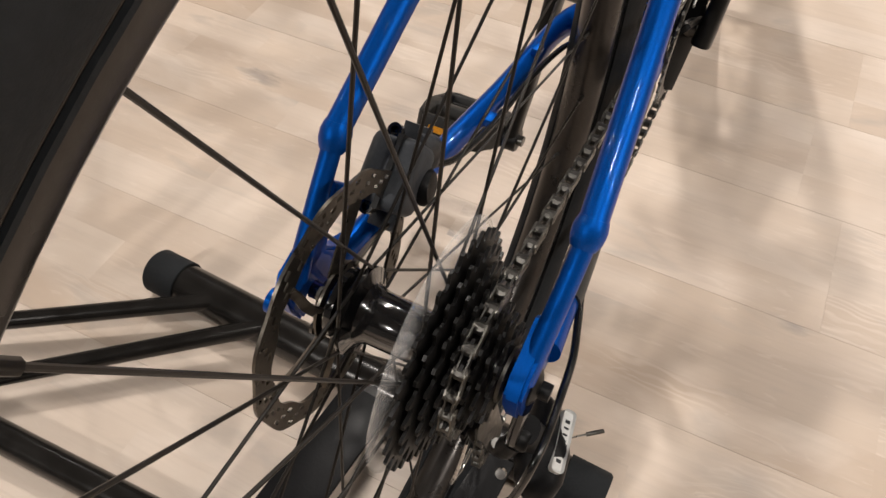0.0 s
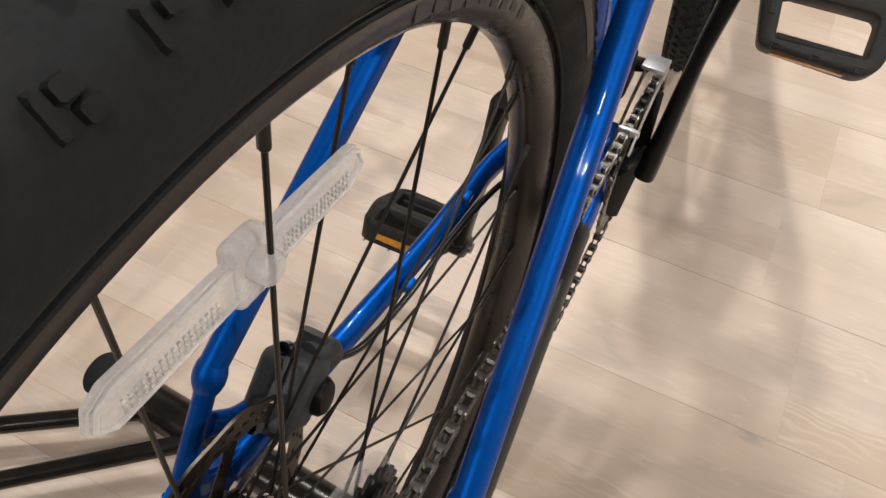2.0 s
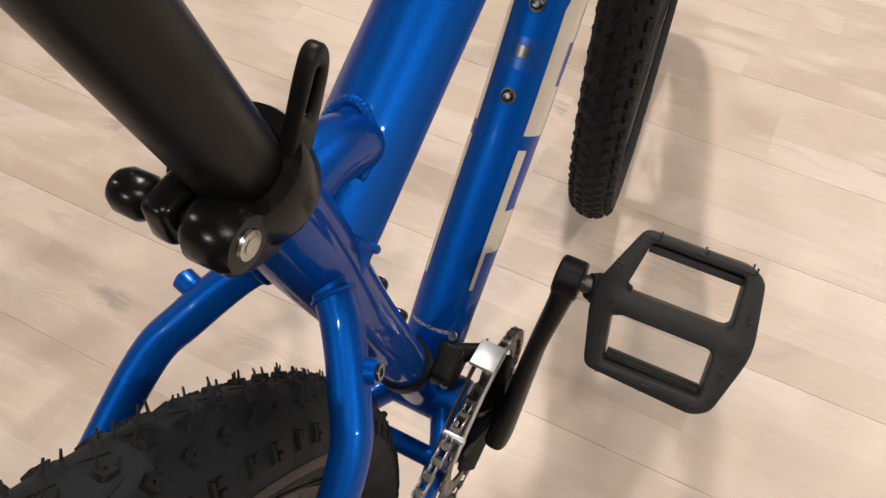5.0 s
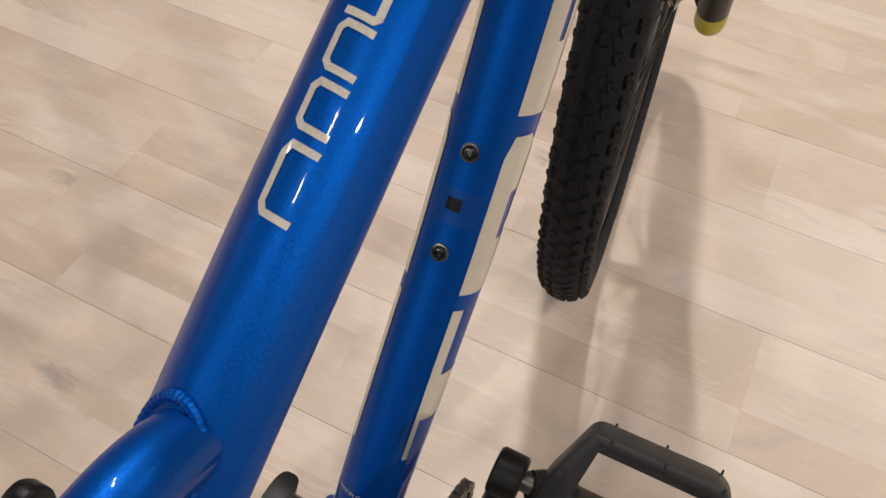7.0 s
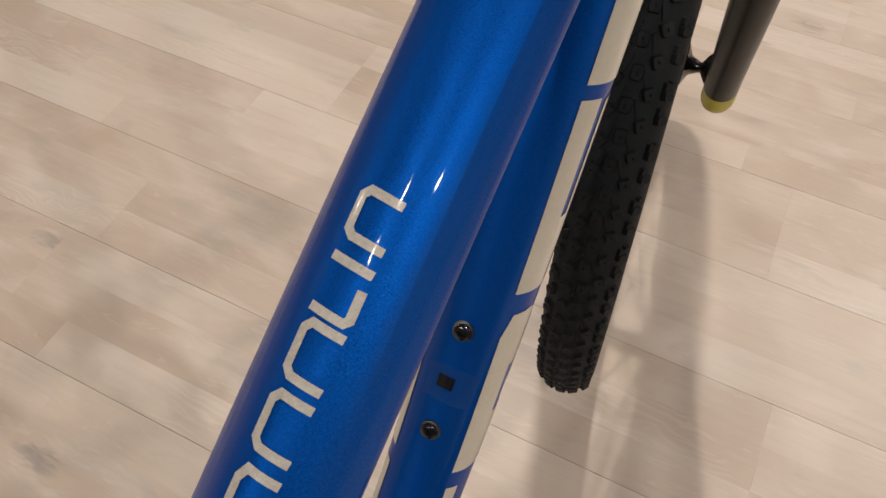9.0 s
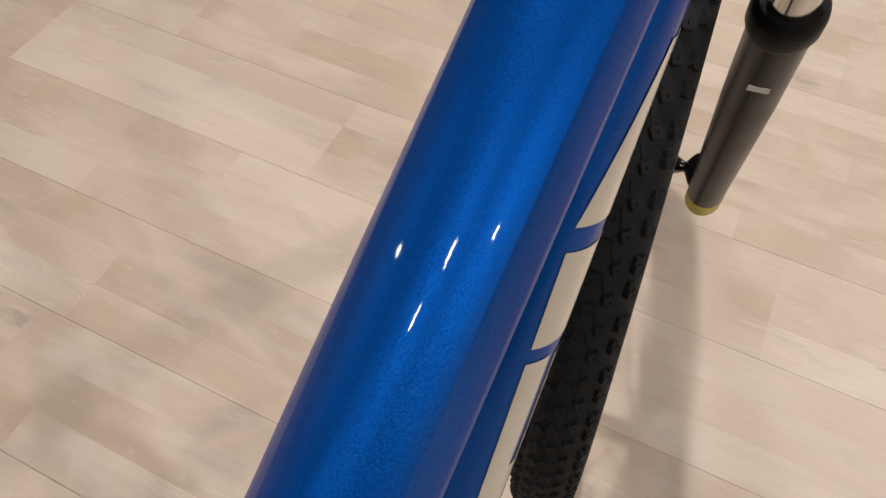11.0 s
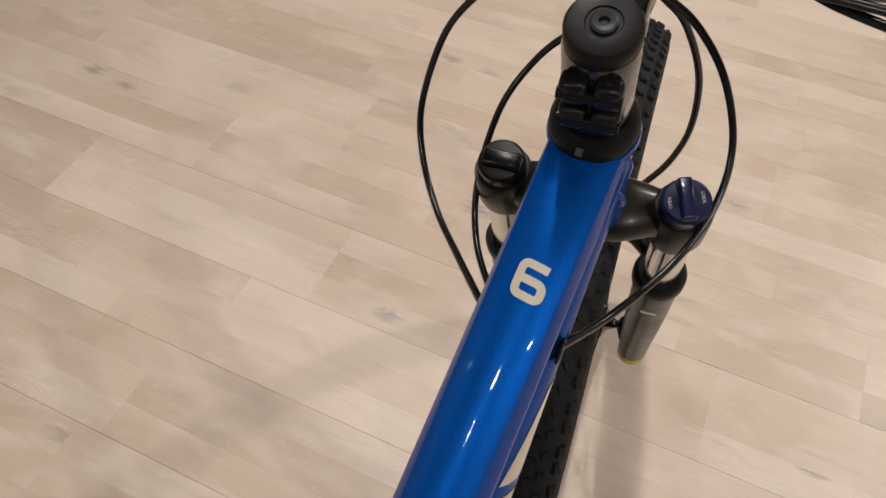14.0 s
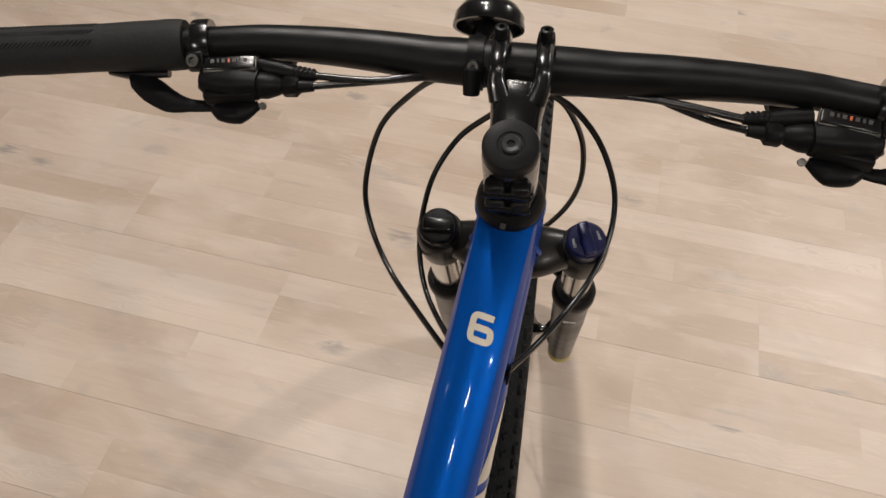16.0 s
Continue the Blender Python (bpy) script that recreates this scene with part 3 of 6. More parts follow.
def stays():
    for s in (-1, 1):
        pts = curve([V(0.012 * s, 0.334, 0.629), V(0.026 * s, 0.321, 0.620), V(0.041 * s, 0.300, 0.6050), V(0.051 * s, 0.280, 0.5925), V(0.056 * s, 0.235, 0.565),
                     V(0.063 * s, 0.16, 0.517), V(0.068 * s, 0.105, 0.482), V(0.0730 * s, 0.050, 0.447)], 7)
        part("seat_stay", sweep(B(), pts, [0.0086, 0.0089, 0.0084, 0.0078, 0.0076], [0.0095, 0.0102, 0.0096, 0.0083, 0.0080], 20, (1, 0, 0)), BLUE, bike)
        weld(V(0.0180 * s, 0.3290, 0.6257), (0.016 * s, -0.011, -0.008), 0.0088, 0.0098, (0.009 * s, 0.0131, 0), beads=22, bead=0.0014)
        # lower end, flattened, with a swollen joint
        pts = curve([V(0.0720 * s, 0.056, 0.451), V(0.0725 * s, 0.048, 0.445), V(0.0725 * s, 0.039, 0.434), V((0.0708 if s > 0 else 0.072) * s, 0.016, 0.408), V((0.0685 if s > 0 else 0.0715) * s, -0.006, 0.380)], 4)
        part("stay_end", sweep(B(), pts, [0.0066, 0.0061, 0.0058, 0.0058, 0.0062], [0.0070, 0.0064, 0.0062, 0.0066, 0.0080], 18, (1, 0, 0)), BLUE, bike)
        j0, j1 = V(0.0728 * s, 0.054, 0.4505), V(0.0725 * s, 0.043, 0.4385)
        part("stay_joint", sweep(B(), straight(j0, j1, 7), [0.0078, 0.0086, 0.0091, 0.0091, 0.0088, 0.0080, 0.0068], None, 20), BLUE, bike)
        # chain stay, bent round the tyre
        if s < 0:
            line = [V(-0.024, 0.425, 0.312), V(-0.040, 0.392, 0.317), V(-0.047, 0.355, 0.322), V(-0.049, 0.31, 0.327), V(-0.053, 0.24, 0.334), V(-0.062, 0.13, 0.346), V(-0.070, 0.03, 0.358)]
        else:
            line = [V(0.024, 0.425, 0.312), V(0.038, 0.392, 0.315), V(0.044, 0.355, 0.319), V(0.046, 0.31, 0.322), V(0.052, 0.24, 0.328), V(0.062, 0.13, 0.341), V(0.070, 0.03, 0.356)]
        part("chain_stay", sweep(B(), curve(line, 6), [0.0095, 0.0085, 0.0085, 0.0085, 0.0085], [0.015, 0.0135, 0.0125, 0.0105, 0.0095], 20, (1, 0, 0)), BLUE, bike)
        if s > 0:
            guard = curve([V(0.0455, 0.325, 0.321), V(0.047, 0.30, 0.323), V(0.052, 0.24, 0.328), V(0.062, 0.13, 0.341), V(0.067, 0.07, 0.350)], 6)
            part("chain_stay_guard", sweep(B(), guard, [0.0098, 0.0100, 0.0100], [0.0140, 0.0125, 0.0115], 20, (1, 0, 0)), GREY, bike, "dark grey rubber chain stay guard")
        # dropout plate: outline in (y, z)
        out = [(-0.014, 0.352), (-0.02, 0.368), (-0.022, 0.384), (-0.014, 0.394), (0.0, 0.398), (0.018, 0.406), (0.026, 0.398), (0.02, 0.384), (0.03, 0.372), (0.044, 0.366),
               (0.044, 0.350), (0.022, 0.344), (0.006, 0.352), (0.005, 0.366), (-0.005, 0.366), (-0.006, 0.352)]
        m = basis((0.0675 if s > 0 else -0.0715, 0, 0), (0, 1, 0), (0, 0, 1))
        part("dropout", plate(B(), out, 0.0105, m, 0.002), BLUE, bike)
        # rack stub
        a = V((0.033 if s > 0 else 0.036) * s, 0.309, 0.6095)
        b = a + V(0.0148 * s, 0.0035, 0.003)
        stub = part("rack_stub", rod(B(), a, b, 0.0055, 16), BLUE, bike)
        part("screw", lathe(B(), [(0, 0), (0.0036, 0), (0.0036, 0.0012), (0.002, 0.0012), (0.002, 0.0004), (0, 0.0004)], b, (b - a), 16), GLOSS, stub)


stays()
part("stay_bridge", rod(B(), V(-0.04, 0.385, 0.318), V(0.04, 0.385, 0.318), 0.008), BLUE, bike)

# seat clamp and post
ST_DIR = (ST_B - ST_A).normalized()
part("seat_post", lathe(B(), [(0, -0.06), (0.0155, -0.06), (0.0155, 0.192), (0.0145, 0.19), (0, 0.19)], ST_B, ST_DIR, 32), MATT, bike, "black anodised seat post")


def seat_clamp():
    collar = part("seat_clamp", lathe(B(), [(0.0187, -0.006), (0.0225, -0.006), (0.0235, -0.003), (0.0235, 0.012), (0.0222, 0.015), (0.0162, 0.015), (0.0162, 0.012), (0.0187, 0.011)], ST_B, ST_DIR, 40, True), SATIN, bike, "black quick-release seat clamp")
    c = V(0, 0.2945, 0.7045)
    for x in (-0.010, 0.0055):
        m = basis(c + V(x, 0.002, 0), (1, 0, 0), (0, 1, 0))
        part("clamp_ear", box(B(), (0.012, 0.020, 0.019), m, 0.004, 3), SATIN, collar)
    part("clamp_bolt", rod(B(), c + V(-0.03, 0, 0), c + V(0.02, 0, 0), 0.003, 12), STEEL, collar)
    part("bolt_nut", lathe(B(), [(0, 0), (0.006, 0), (0.008, 0.003), (0.008, 0.011), (0.0065, 0.014), (0, 0.014)], c + V(-0.017, 0, 0), (-1, 0, 0), 20), SATIN, collar)
    part("lever_head", lathe(B(), [(0, -0.010), (0.0095, -0.010), (0.0118, -0.007), (0.0118, 0.005), (0.0098, 0.0085), (0, 0.0085)], c + V(0.0100, 0, 0), (1, 0, 0), 24), SATIN, collar)
    part("pivot_cap", lathe(B(), [(0, 0), (0.0058, 0), (0.0052, 0.0014), (0, 0.0018)], c + V(0.0181, 0, 0), (1, 0, 0), 24), STEEL, collar)
    # the lever: a flat arm forward and up beside the collar, with a slot near the pivot and a longer one at its tip
    out = [(-0.0115, 0.002), (-0.0095, -0.0085), (0.001, -0.0165), (0.0120, -0.0215), (0.0220, -0.0190), (0.0320, -0.0070), (0.0440, 0.0095), (0.0545, 0.0250), (0.0565, 0.0310), (0.0545, 0.0370), (0.0485, 0.0375), (0.0425, 0.0305), (0.0320, 0.0150), (0.0225, 0.0020), (0.0150, -0.0020), (0.0080, 0.0080), (0.0005, 0.0120)]
    slots = [[(0.0190, -0.0140), (0.0260, -0.0065), (0.0238, -0.0042), (0.0168, -0.0117)], [(0.0415, 0.0165), (0.0515, 0.0290), (0.0485, 0.0312), (0.0385, 0.0187)]]
    m = basis(c + V(0.0140, 0, 0), (0, 1, 0), (0, 0, 1))
    part("lever", pierced_plate(B(), round_loop(out, 0.004), [round_loop(q, 0.0018)[::-1] for q in slots], 0.0030, 0.0012), MATT, collar, "flat black lever with a slotted tip", xf=m)


seat_clamp()


# wheels -----------------------------------------------------------------
TREAD = 112


def around(th, r, x):
    return V(x, r * math.sin(th), r * math.cos(th))


def on_tyre(th, phi, lift=0.0):
    """A pose on the tyre: x along the rolling way, z out of the rubber."""
    r0, a, b = 0.3395, 0.0272, 0.0265
    c, s = math.cos(phi), math.sin(phi)
    p = around(th, r0 + (b + lift) * c, (a + lift) * s)
    out = around(th, c, s).normalized()
    along = around(th + math.pi / 2, 1, 0)
    return basis(p, along, out.cross(along))


def knob_mesh(name, l, w, h, slot=True):
    """A tapered block with a slot cut across its top; x along, z out."""
    bm = B()
    base = [bm.verts.new((sx * l * 0.62, sy * w * 0.62, -0.0012)) for sx, sy in ((-1, -0.75), (-0.7, -1), (0.7, -1), (1, -0.75), (1, 0.75), (0.7, 1), (-0.7, 1), (-1, 0.75))]
    top = [bm.verts.new((sx * l * 0.5, sy * w * 0.5, h)) for sx, sy in ((-1, -0.7), (-0.65, -1), (0.65, -1), (1, -0.7), (1, 0.7), (0.65, 1), (-0.65, 1), (-1, 0.7))]
    for k in range(8):
        bm.faces.new((base[k], base[(k + 1) % 8], top[(k + 1) % 8], top[k]))
    if slot:
        inn = [bm.verts.new((x, y, h)) for x, y in ((-l * 0.13, -w * 0.06), (l * 0.13, -w * 0.06), (l * 0.13, w * 0.06), (-l * 0.13, w * 0.06))]
        low = [bm.verts.new((v.co.x, v.co.y, h * 0.25)) for v in inn]
        for k in range(4):
            bm.faces.new((inn[k], inn[(k + 1) % 4], low[(k + 1) % 4], low[k]))
        bm.faces.new(low)
        a, b, c, d = inn
        bm.faces.new((top[0], top[1], a))
        bm.faces.new((top[1], top[2], b, a))
        bm.faces.new((top[2], top[3], b))
        bm.faces.new((top[3], top[4], c, b))
        bm.faces.new((top[4], top[5], c))
        bm.faces.new((top[5], top[6], d, c))
        bm.faces.new((top[6], top[7], d))
        bm.faces.new((top[7], top[0], a, d))
    else:
        bm.faces.new(top)
    bmesh.ops.recalc_face_normals(bm, faces=bm.faces)
    me = bpy.data.meshes.new(name)
    bm.to_mesh(me)
    bm.free()
    me.materials.append(KNOB)
    return me


KNOBS = {"centre": knob_mesh("centre_knob", 0.0072, 0.0058, 0.0021), "mid": knob_mesh("mid_knob", 0.0062, 0.0060, 0.0021),
         "bar": knob_mesh("shoulder_bar", 0.0020, 0.0078, 0.0018, False), "dot": knob_mesh("shoulder_dot", 0.0044, 0.0036, 0.0019, False), "rib": knob_mesh("low_rib", 0.0100, 0.0012, 0.0006, False)}


def tread_places():
    """Kind, angle round the wheel, angle round the tyre, turn: a centre row, a row of knobs each side, bars and dots on the shoulders."""
    rnd = random.Random(4)
    out = []
    pitch = 2 * math.pi / TREAD
    for k in range(TREAD):
        th = radians(0.714) + k * pitch
        out.append(("centre", th + 0.60 * pitch, 0.04 if k % 2 else -0.04, 0))
        for s in (-1, 1):
            at = th + (0.0 if s > 0 else 0.3 * pitch)
            out.append(("mid", at, s * 0.49, s * 24))
            out.append(("rib", at + 0.5 * pitch, s * 0.27, s * 18))
            first = at + (0.08 if k % 2 else 0.26) * pitch
            out.append(("bar", first, s * 1.03, 0))
            out.append(("dot", first + 0.24 * pitch, s * 0.96, 0))
            if k % 2:
                out.append(("dot", first + 0.30 * pitch, s * 1.13, 0))
    return [(kind, th + rnd.uniform(-0.0015, 0.0015), phi, turn + rnd.uniform(-5, 5)) for kind, th, phi, turn in out]


def spokes(wheel, left_x, right_x, flange_l, flange_r, xf, phase=0.35):
    """Thirty-two crossed spokes with nipples; x: the hub's flanges."""
    rim_r = 0.2985
    for k in range(32):
        side = -1 if k % 2 == 0 else 1
        pair = k // 2
        lead = 1 if pair % 2 == 0 else -1
        x, fr = (left_x, flange_l) if side < 0 else (right_x, flange_r)
        th_rim = 2 * math.pi * (k + phase) / 32
        th_hub = th_rim + lead * radians(63)
        a = around(th_hub, fr, x)
        b = around(th_rim, rim_r, side * 0.0035)
        d = (a - b).normalized()
        bm = rod(B(), a, b, 0.00105, 8)
        part("spoke", bm, SPOKE, wheel, xf=xf)
        bm = lathe(B(), [(0, 0.0035), (0.0028, 0.003), (0.0028, 0.0), (0.0021, -0.001), (0.0021, -0.012), (0.0012, -0.013)], b, -d, 8)
        part("spoke_nipple", bm, SPOKE, wheel, xf=xf)
    return wheel


def wheel(name, xf, rear):
    rim = [(0.3165, -0.0146), (0.3140, -0.0152), (0.306, -0.0148), (0.3005, -0.0105), (0.2965, -0.005), (0.296, 0.0), (0.2965, 0.005), (0.3005, 0.0105), (0.306, 0.0148), (0.3140, 0.0152), (0.3165, 0.0146), (0.3150, 0.012), (0.311, 0.0), (0.3150, -0.012)]
    w = part(name, lathe(B(), rim, (0, 0, 0), (1, 0, 0), 128, True), RIM, bike, "spoked wheel with a dark anodised rim", xf=xf)
    prof = []
    for k in range(33):
        phi = -math.pi * 0.86 + 2 * math.pi * 0.86 * k / 32
        prof.append((0.3395 + 0.0265 * math.cos(phi), 0.0272 * math.sin(phi)))
    prof.append((0.3138, 0.0160))
    prof.append((0.3120, 0.0135))
    prof.append((0.3120, -0.0135))
    prof.append((0.3138, -0.0160))
    part("tyre", lathe(B(), prof, (0, 0, 0), (1, 0, 0), 160, True), RUBBER, w, "black knobbly mountain bike tyre", xf=xf)
    # bead ridge on each flank
    for s in (-1, 1):
        ring = [around(2 * math.pi * k / 128, 0.3170, s * 0.0176) for k in range(129)]
        part("bead_ridge", sweep(B(), ring, 0.0012, None, 6, cap=False), RUBBER, w, xf=xf)
    rest = []
    count = 0
    for kind, th, phi, turn in tread_places():
        m = on_tyre(th, phi if rear else phi * 0.86) @ pose(0, 0, 0, 0, 0, turn) @ Matrix.Diagonal((1.0, 1.0, 1.0, 1.0) if rear else (3.0, 0.95, 2.0, 1.0) if kind == "bar" else (1.25, 1.2, 1.5, 1.0))
        deg = math.degrees(th) % 360
        near = (deg > 312 or deg < 40) and phi > -0.5 if rear else (200 < deg < 262)
        if near and count < 300:
            ob = new("tread_knob", KNOBS[kind])
            ob.parent = w
            ob.matrix_basis = xf @ m
            count += 1
        else:
            rest.append((kind, m))
    bm = B()
    for kind, m in rest:
        start = len(bm.verts)
        bm.from_mesh(KNOBS[kind])
        bm.verts.ensure_lookup_table()
        for v in bm.verts[start:]:
            v.co = m @ v.co
    tread = part("tread", bm, KNOB, w, smooth=False, xf=xf)
    tagged(tread, kind="stuff")
    # moulding whiskers left on a new tyre
    rnd = random.Random(9)
    bm = B()
    for kind, th, phi, turn in tread_places():
        if kind not in ("centre", "mid"):
            continue
        for step in (-0.0085, -0.0045, 0.0090):
            l = rnd.uniform(0.0030, 0.0058) if kind == "centre" or phi < 0 else rnd.uniform(0.0010, 0.0028)
            l *= 1.0 if rear else 0.5
            m = on_tyre(th + step + rnd.uniform(-0.002, 0.002), phi + rnd.uniform(-0.06, 0.06), 0.001) @ pose(0, 0, 0, rnd.uniform(-16, 16), rnd.uniform(-16, 16), 0)
            sweep(bm, [m @ V(0, 0, 0), m @ V(0.0003, 0, l * 0.6), m @ V(0.0008, 0.0003, l)], [0.0008, 0.0006, 0.0005], None, 5)
    tagged(part("tread_whisker", bm, KNOB, w, xf=xf), kind="stuff")
    if rear:
        hub = [(0, -0.066), (0.0055, -0.066), (0.0055, -0.058), (0.012, -0.057), (0.0135, -0.05), (0.022, -0.046), (0.022, -0.042), (0.0175, -0.040), (0.0175, -0.037), (0.0275, -0.0355), (0.0275, -0.032), (0.019, -0.029),
               (0.0165, -0.022), (0.0165, 0.008), (0.019, 0.012), (0.0275, 0.0135), (0.0275, 0.017), (0.017, 0.019), (0.016, 0.055), (0.009, 0.06), (0.0055, 0.066), (0, 0.066)]
        part("hub", lathe(B(), hub, (0, 0, 0), (1, 0, 0), 40), HUB, w, "gloss black hub shell", xf=xf)
        # faint printing on the rim's flank and the tyre's wall, as plain bars
        for k in range(9):
            th = radians(22 + 2.6 * k)
            m = basis(around(th, 0.3085, 0.01505), around(th + math.pi / 2, 1, 0), around(th, 1, 0))
            part("printed_bar", box(B(), (0.008, 0.0062 - 0.002 * (k % 3 == 1), 0.0003), m), FAINT, w, xf=xf)
        # a smooth printed patch on the tyre's wall
        bm = B()
        grid = [[bm.verts.new(on_tyre(radians(46.5 + 19.0 * i / 24), 1.50 + 0.27 * j / 6, 0.0004).translation) for j in range(7)] for i in range(25)]
        for a, b in zip(grid, grid[1:]):
            for j in range(6):
                bm.faces.new((a[j], b[j], b[j + 1], a[j + 1]))
        part("printed_patch", bm, PATCH, w, "faint brownish printed patch", xf=xf)
        spokes(w, -0.0338, 0.0152, 0.0262, 0.0262, xf, 1.858)
    else:
        hub = [(0, -0.052), (0.0055, -0.052), (0.0055, -0.046), (0.014, -0.044), (0.021, -0.040), (0.021, -0.036), (0.016, -0.033), (0.026, -0.0275), (0.026, -0.024), (0.0145, -0.018), (0.0145, 0.022), (0.022, 0.028), (0.022, 0.031), (0.0105, 0.036), (0.0055, 0.046), (0.0055, 0.052), (0, 0.052)]
        part("hub", lathe(B(), hub, (0, 0, 0), (1, 0, 0), 40), GLOSS, w, "gloss black hub shell", xf=xf)
        for k in range(10):
            th = radians(165 + 2.5 * k + (2.5 if k > 3 else 0))
            part("moulded_bar", box(B(), (0.0082 - 0.0025 * (k % 4 == 2), 0.0050, 0.0012), on_tyre(th, 1.40, 0.0006), 0.0003, 1), MOULD, w, "pale moulded lettering bar", xf=xf)
        spokes(w, -0.0258, 0.0295, 0.0235, 0.0195, xf)
    return w


def rotor(parent, x, xf, r=0.08):
    """Brake disc: a wavy ring pierced with slots, on six curved arms."""
    n = 180
    bm = B()
    outer = [around(2 * math.pi * k / n, r + 0.0009 * math.cos(12 * 2 * math.pi * k / n), 0) for k in range(n)]
    inner = [around(2 * math.pi * k / n, r - 0.0155 - 0.0012 * math.cos(12 * 2 * math.pi * k / n), 0) for k in range(n)]
    holes = []
    # rows of three slots: the ring is made of cells, slots left out
    rr = [0.0, 0.2, 0.36, 0.44, 0.6, 0.68, 0.84, 1.0]
    grid = [[inner[k].lerp(outer[k], f) for f in rr] for k in range(n)]
    for sgn in (-1, 1):
        vs = [[bm.verts.new(p + V(sgn * 0.0009 + x, 0, 0)) for p in row] for row in grid]
        holes.append(vs)
    gone = set()
    for k in range(n):
        for j in range(len(rr) - 1):
            row = {1: 0, 3: 1, 5: 2}.get(j)
            if row is not None and (k - 2 * row) % 7 in (0, 1):
                gone.add((k, j))
    front, back = holes
    for k in range(n):
        q = (k + 1) % n
        for j in range(len(rr) - 1):
            if (k, j) in gone:
                continue
            bm.faces.new((front[k][j], front[q][j], front[q][j + 1], front[k][j + 1]))
            bm.faces.new((back[k][j], back[k][j + 1], back[q][j + 1], back[q][j]))
            for (k2, j2), (a0, a1) in ((((k - 1) % n, j), ((k, j), (k, j + 1))), ((q, j), ((q, j), (q, j + 1))), ((k, j - 1), ((k, j), (q, j))), ((k, j + 1), ((k, j + 1), (q, j + 1)))):
                if (k2, j2) in gone or not 0 <= j2 < len(rr) - 1:
                    bm.faces.new((front[a0[0]][a0[1]], front[a1[0]][a1[1]], back[a1[0]][a1[1]], back[a0[0]][a0[1]]))
    ring = part("brake_rotor", bm, ROTOR, parent, "slotted steel brake disc", smooth=False, xf=xf)
    for k in range(6):
        bm = B()
        th = 2 * math.pi * k / 6
        pts = curve([around(th, 0.021, x), around(th + 0.28, 0.038, x), around(th + 0.42, 0.054, x), around(th + 0.46, 0.0655, x)], 5)
        sweep(bm, pts, [0.0045, 0.003, 0.0035], 0.0009, 8, None, 6)
        part("rotor_arm", bm, ROTOR, parent, xf=xf)
    bm = lathe(B(), [(0.0175, x - 0.0009), (0.0245, x - 0.0009), (0.0245, x + 0.0009), (0.0175, x + 0.0009)], (0, 0, 0), (1, 0, 0), 32, True)
    part("rotor_carrier", bm, ROTOR, parent, xf=xf)
    for k in range(6):
        c = around(2 * math.pi * (k + 0.5) / 6, 0.0215, x - 0.0009)
        part("rotor_bolt", lathe(B(), [(0, 0), (0.0045, 0), (0.0042, -0.002), (0.002, -0.0022), (0.0018, -0.001), (0, -0.001)], c, (1, 0, 0), 14), DARKSTEEL, parent, xf=xf)


XF_R = Matrix.Translation(AXLE_R) @ Matrix.Rotation(radians(0.0), 4, "X")
XF_F = STEER @ Matrix.Translation(AXLE_F)
REAR = wheel("rear_wheel", XF_R, True)
FRONT = wheel("front_wheel", XF_F, False)
rotor(REAR, -0.0495, XF_R)
rotor(FRONT, -0.0425, XF_F)


def toothed(bm, teeth, x, thick, inner, hole=0, xf=None):
    """A toothed sprocket ring in the wheel's plane."""
    r = 0.0127 / (2 * math.sin(math.pi / teeth))
    outer = []
    for k in range(teeth):
        a = 2 * math.pi * k / teeth
        w = 2 * math.pi / teeth
        outer += [(a - 0.5 * w, r - 0.0042), (a - 0.3 * w, r - 0.0025), (a - 0.12 * w, r + 0.0032), (a + 0.12 * w, r + 0.0032), (a + 0.3 * w, r - 0.0025)]
    n = len(outer)
    loops = []
    for xx in (x - thick / 2, x + thick / 2):
        loops.append(([bm.verts.new(around(a, rr, xx)) for a, rr in outer], [bm.verts.new(around(a, inner, xx)) for a, rr in outer]))
    (o0, i0), (o1, i1) = loops
    for k in range(n):
        q = (k + 1) % n
        bm.faces.new((o0[k], o0[q], i0[q], i0[k]))
        bm.faces.new((o1[k], i1[k], i1[q], o1[q]))
        bm.faces.new((o0[k], o1[k], o1[q], o0[q]))
        bm.faces.new((i0[k], i0[q], i1[q], i1[k]))
    return bm


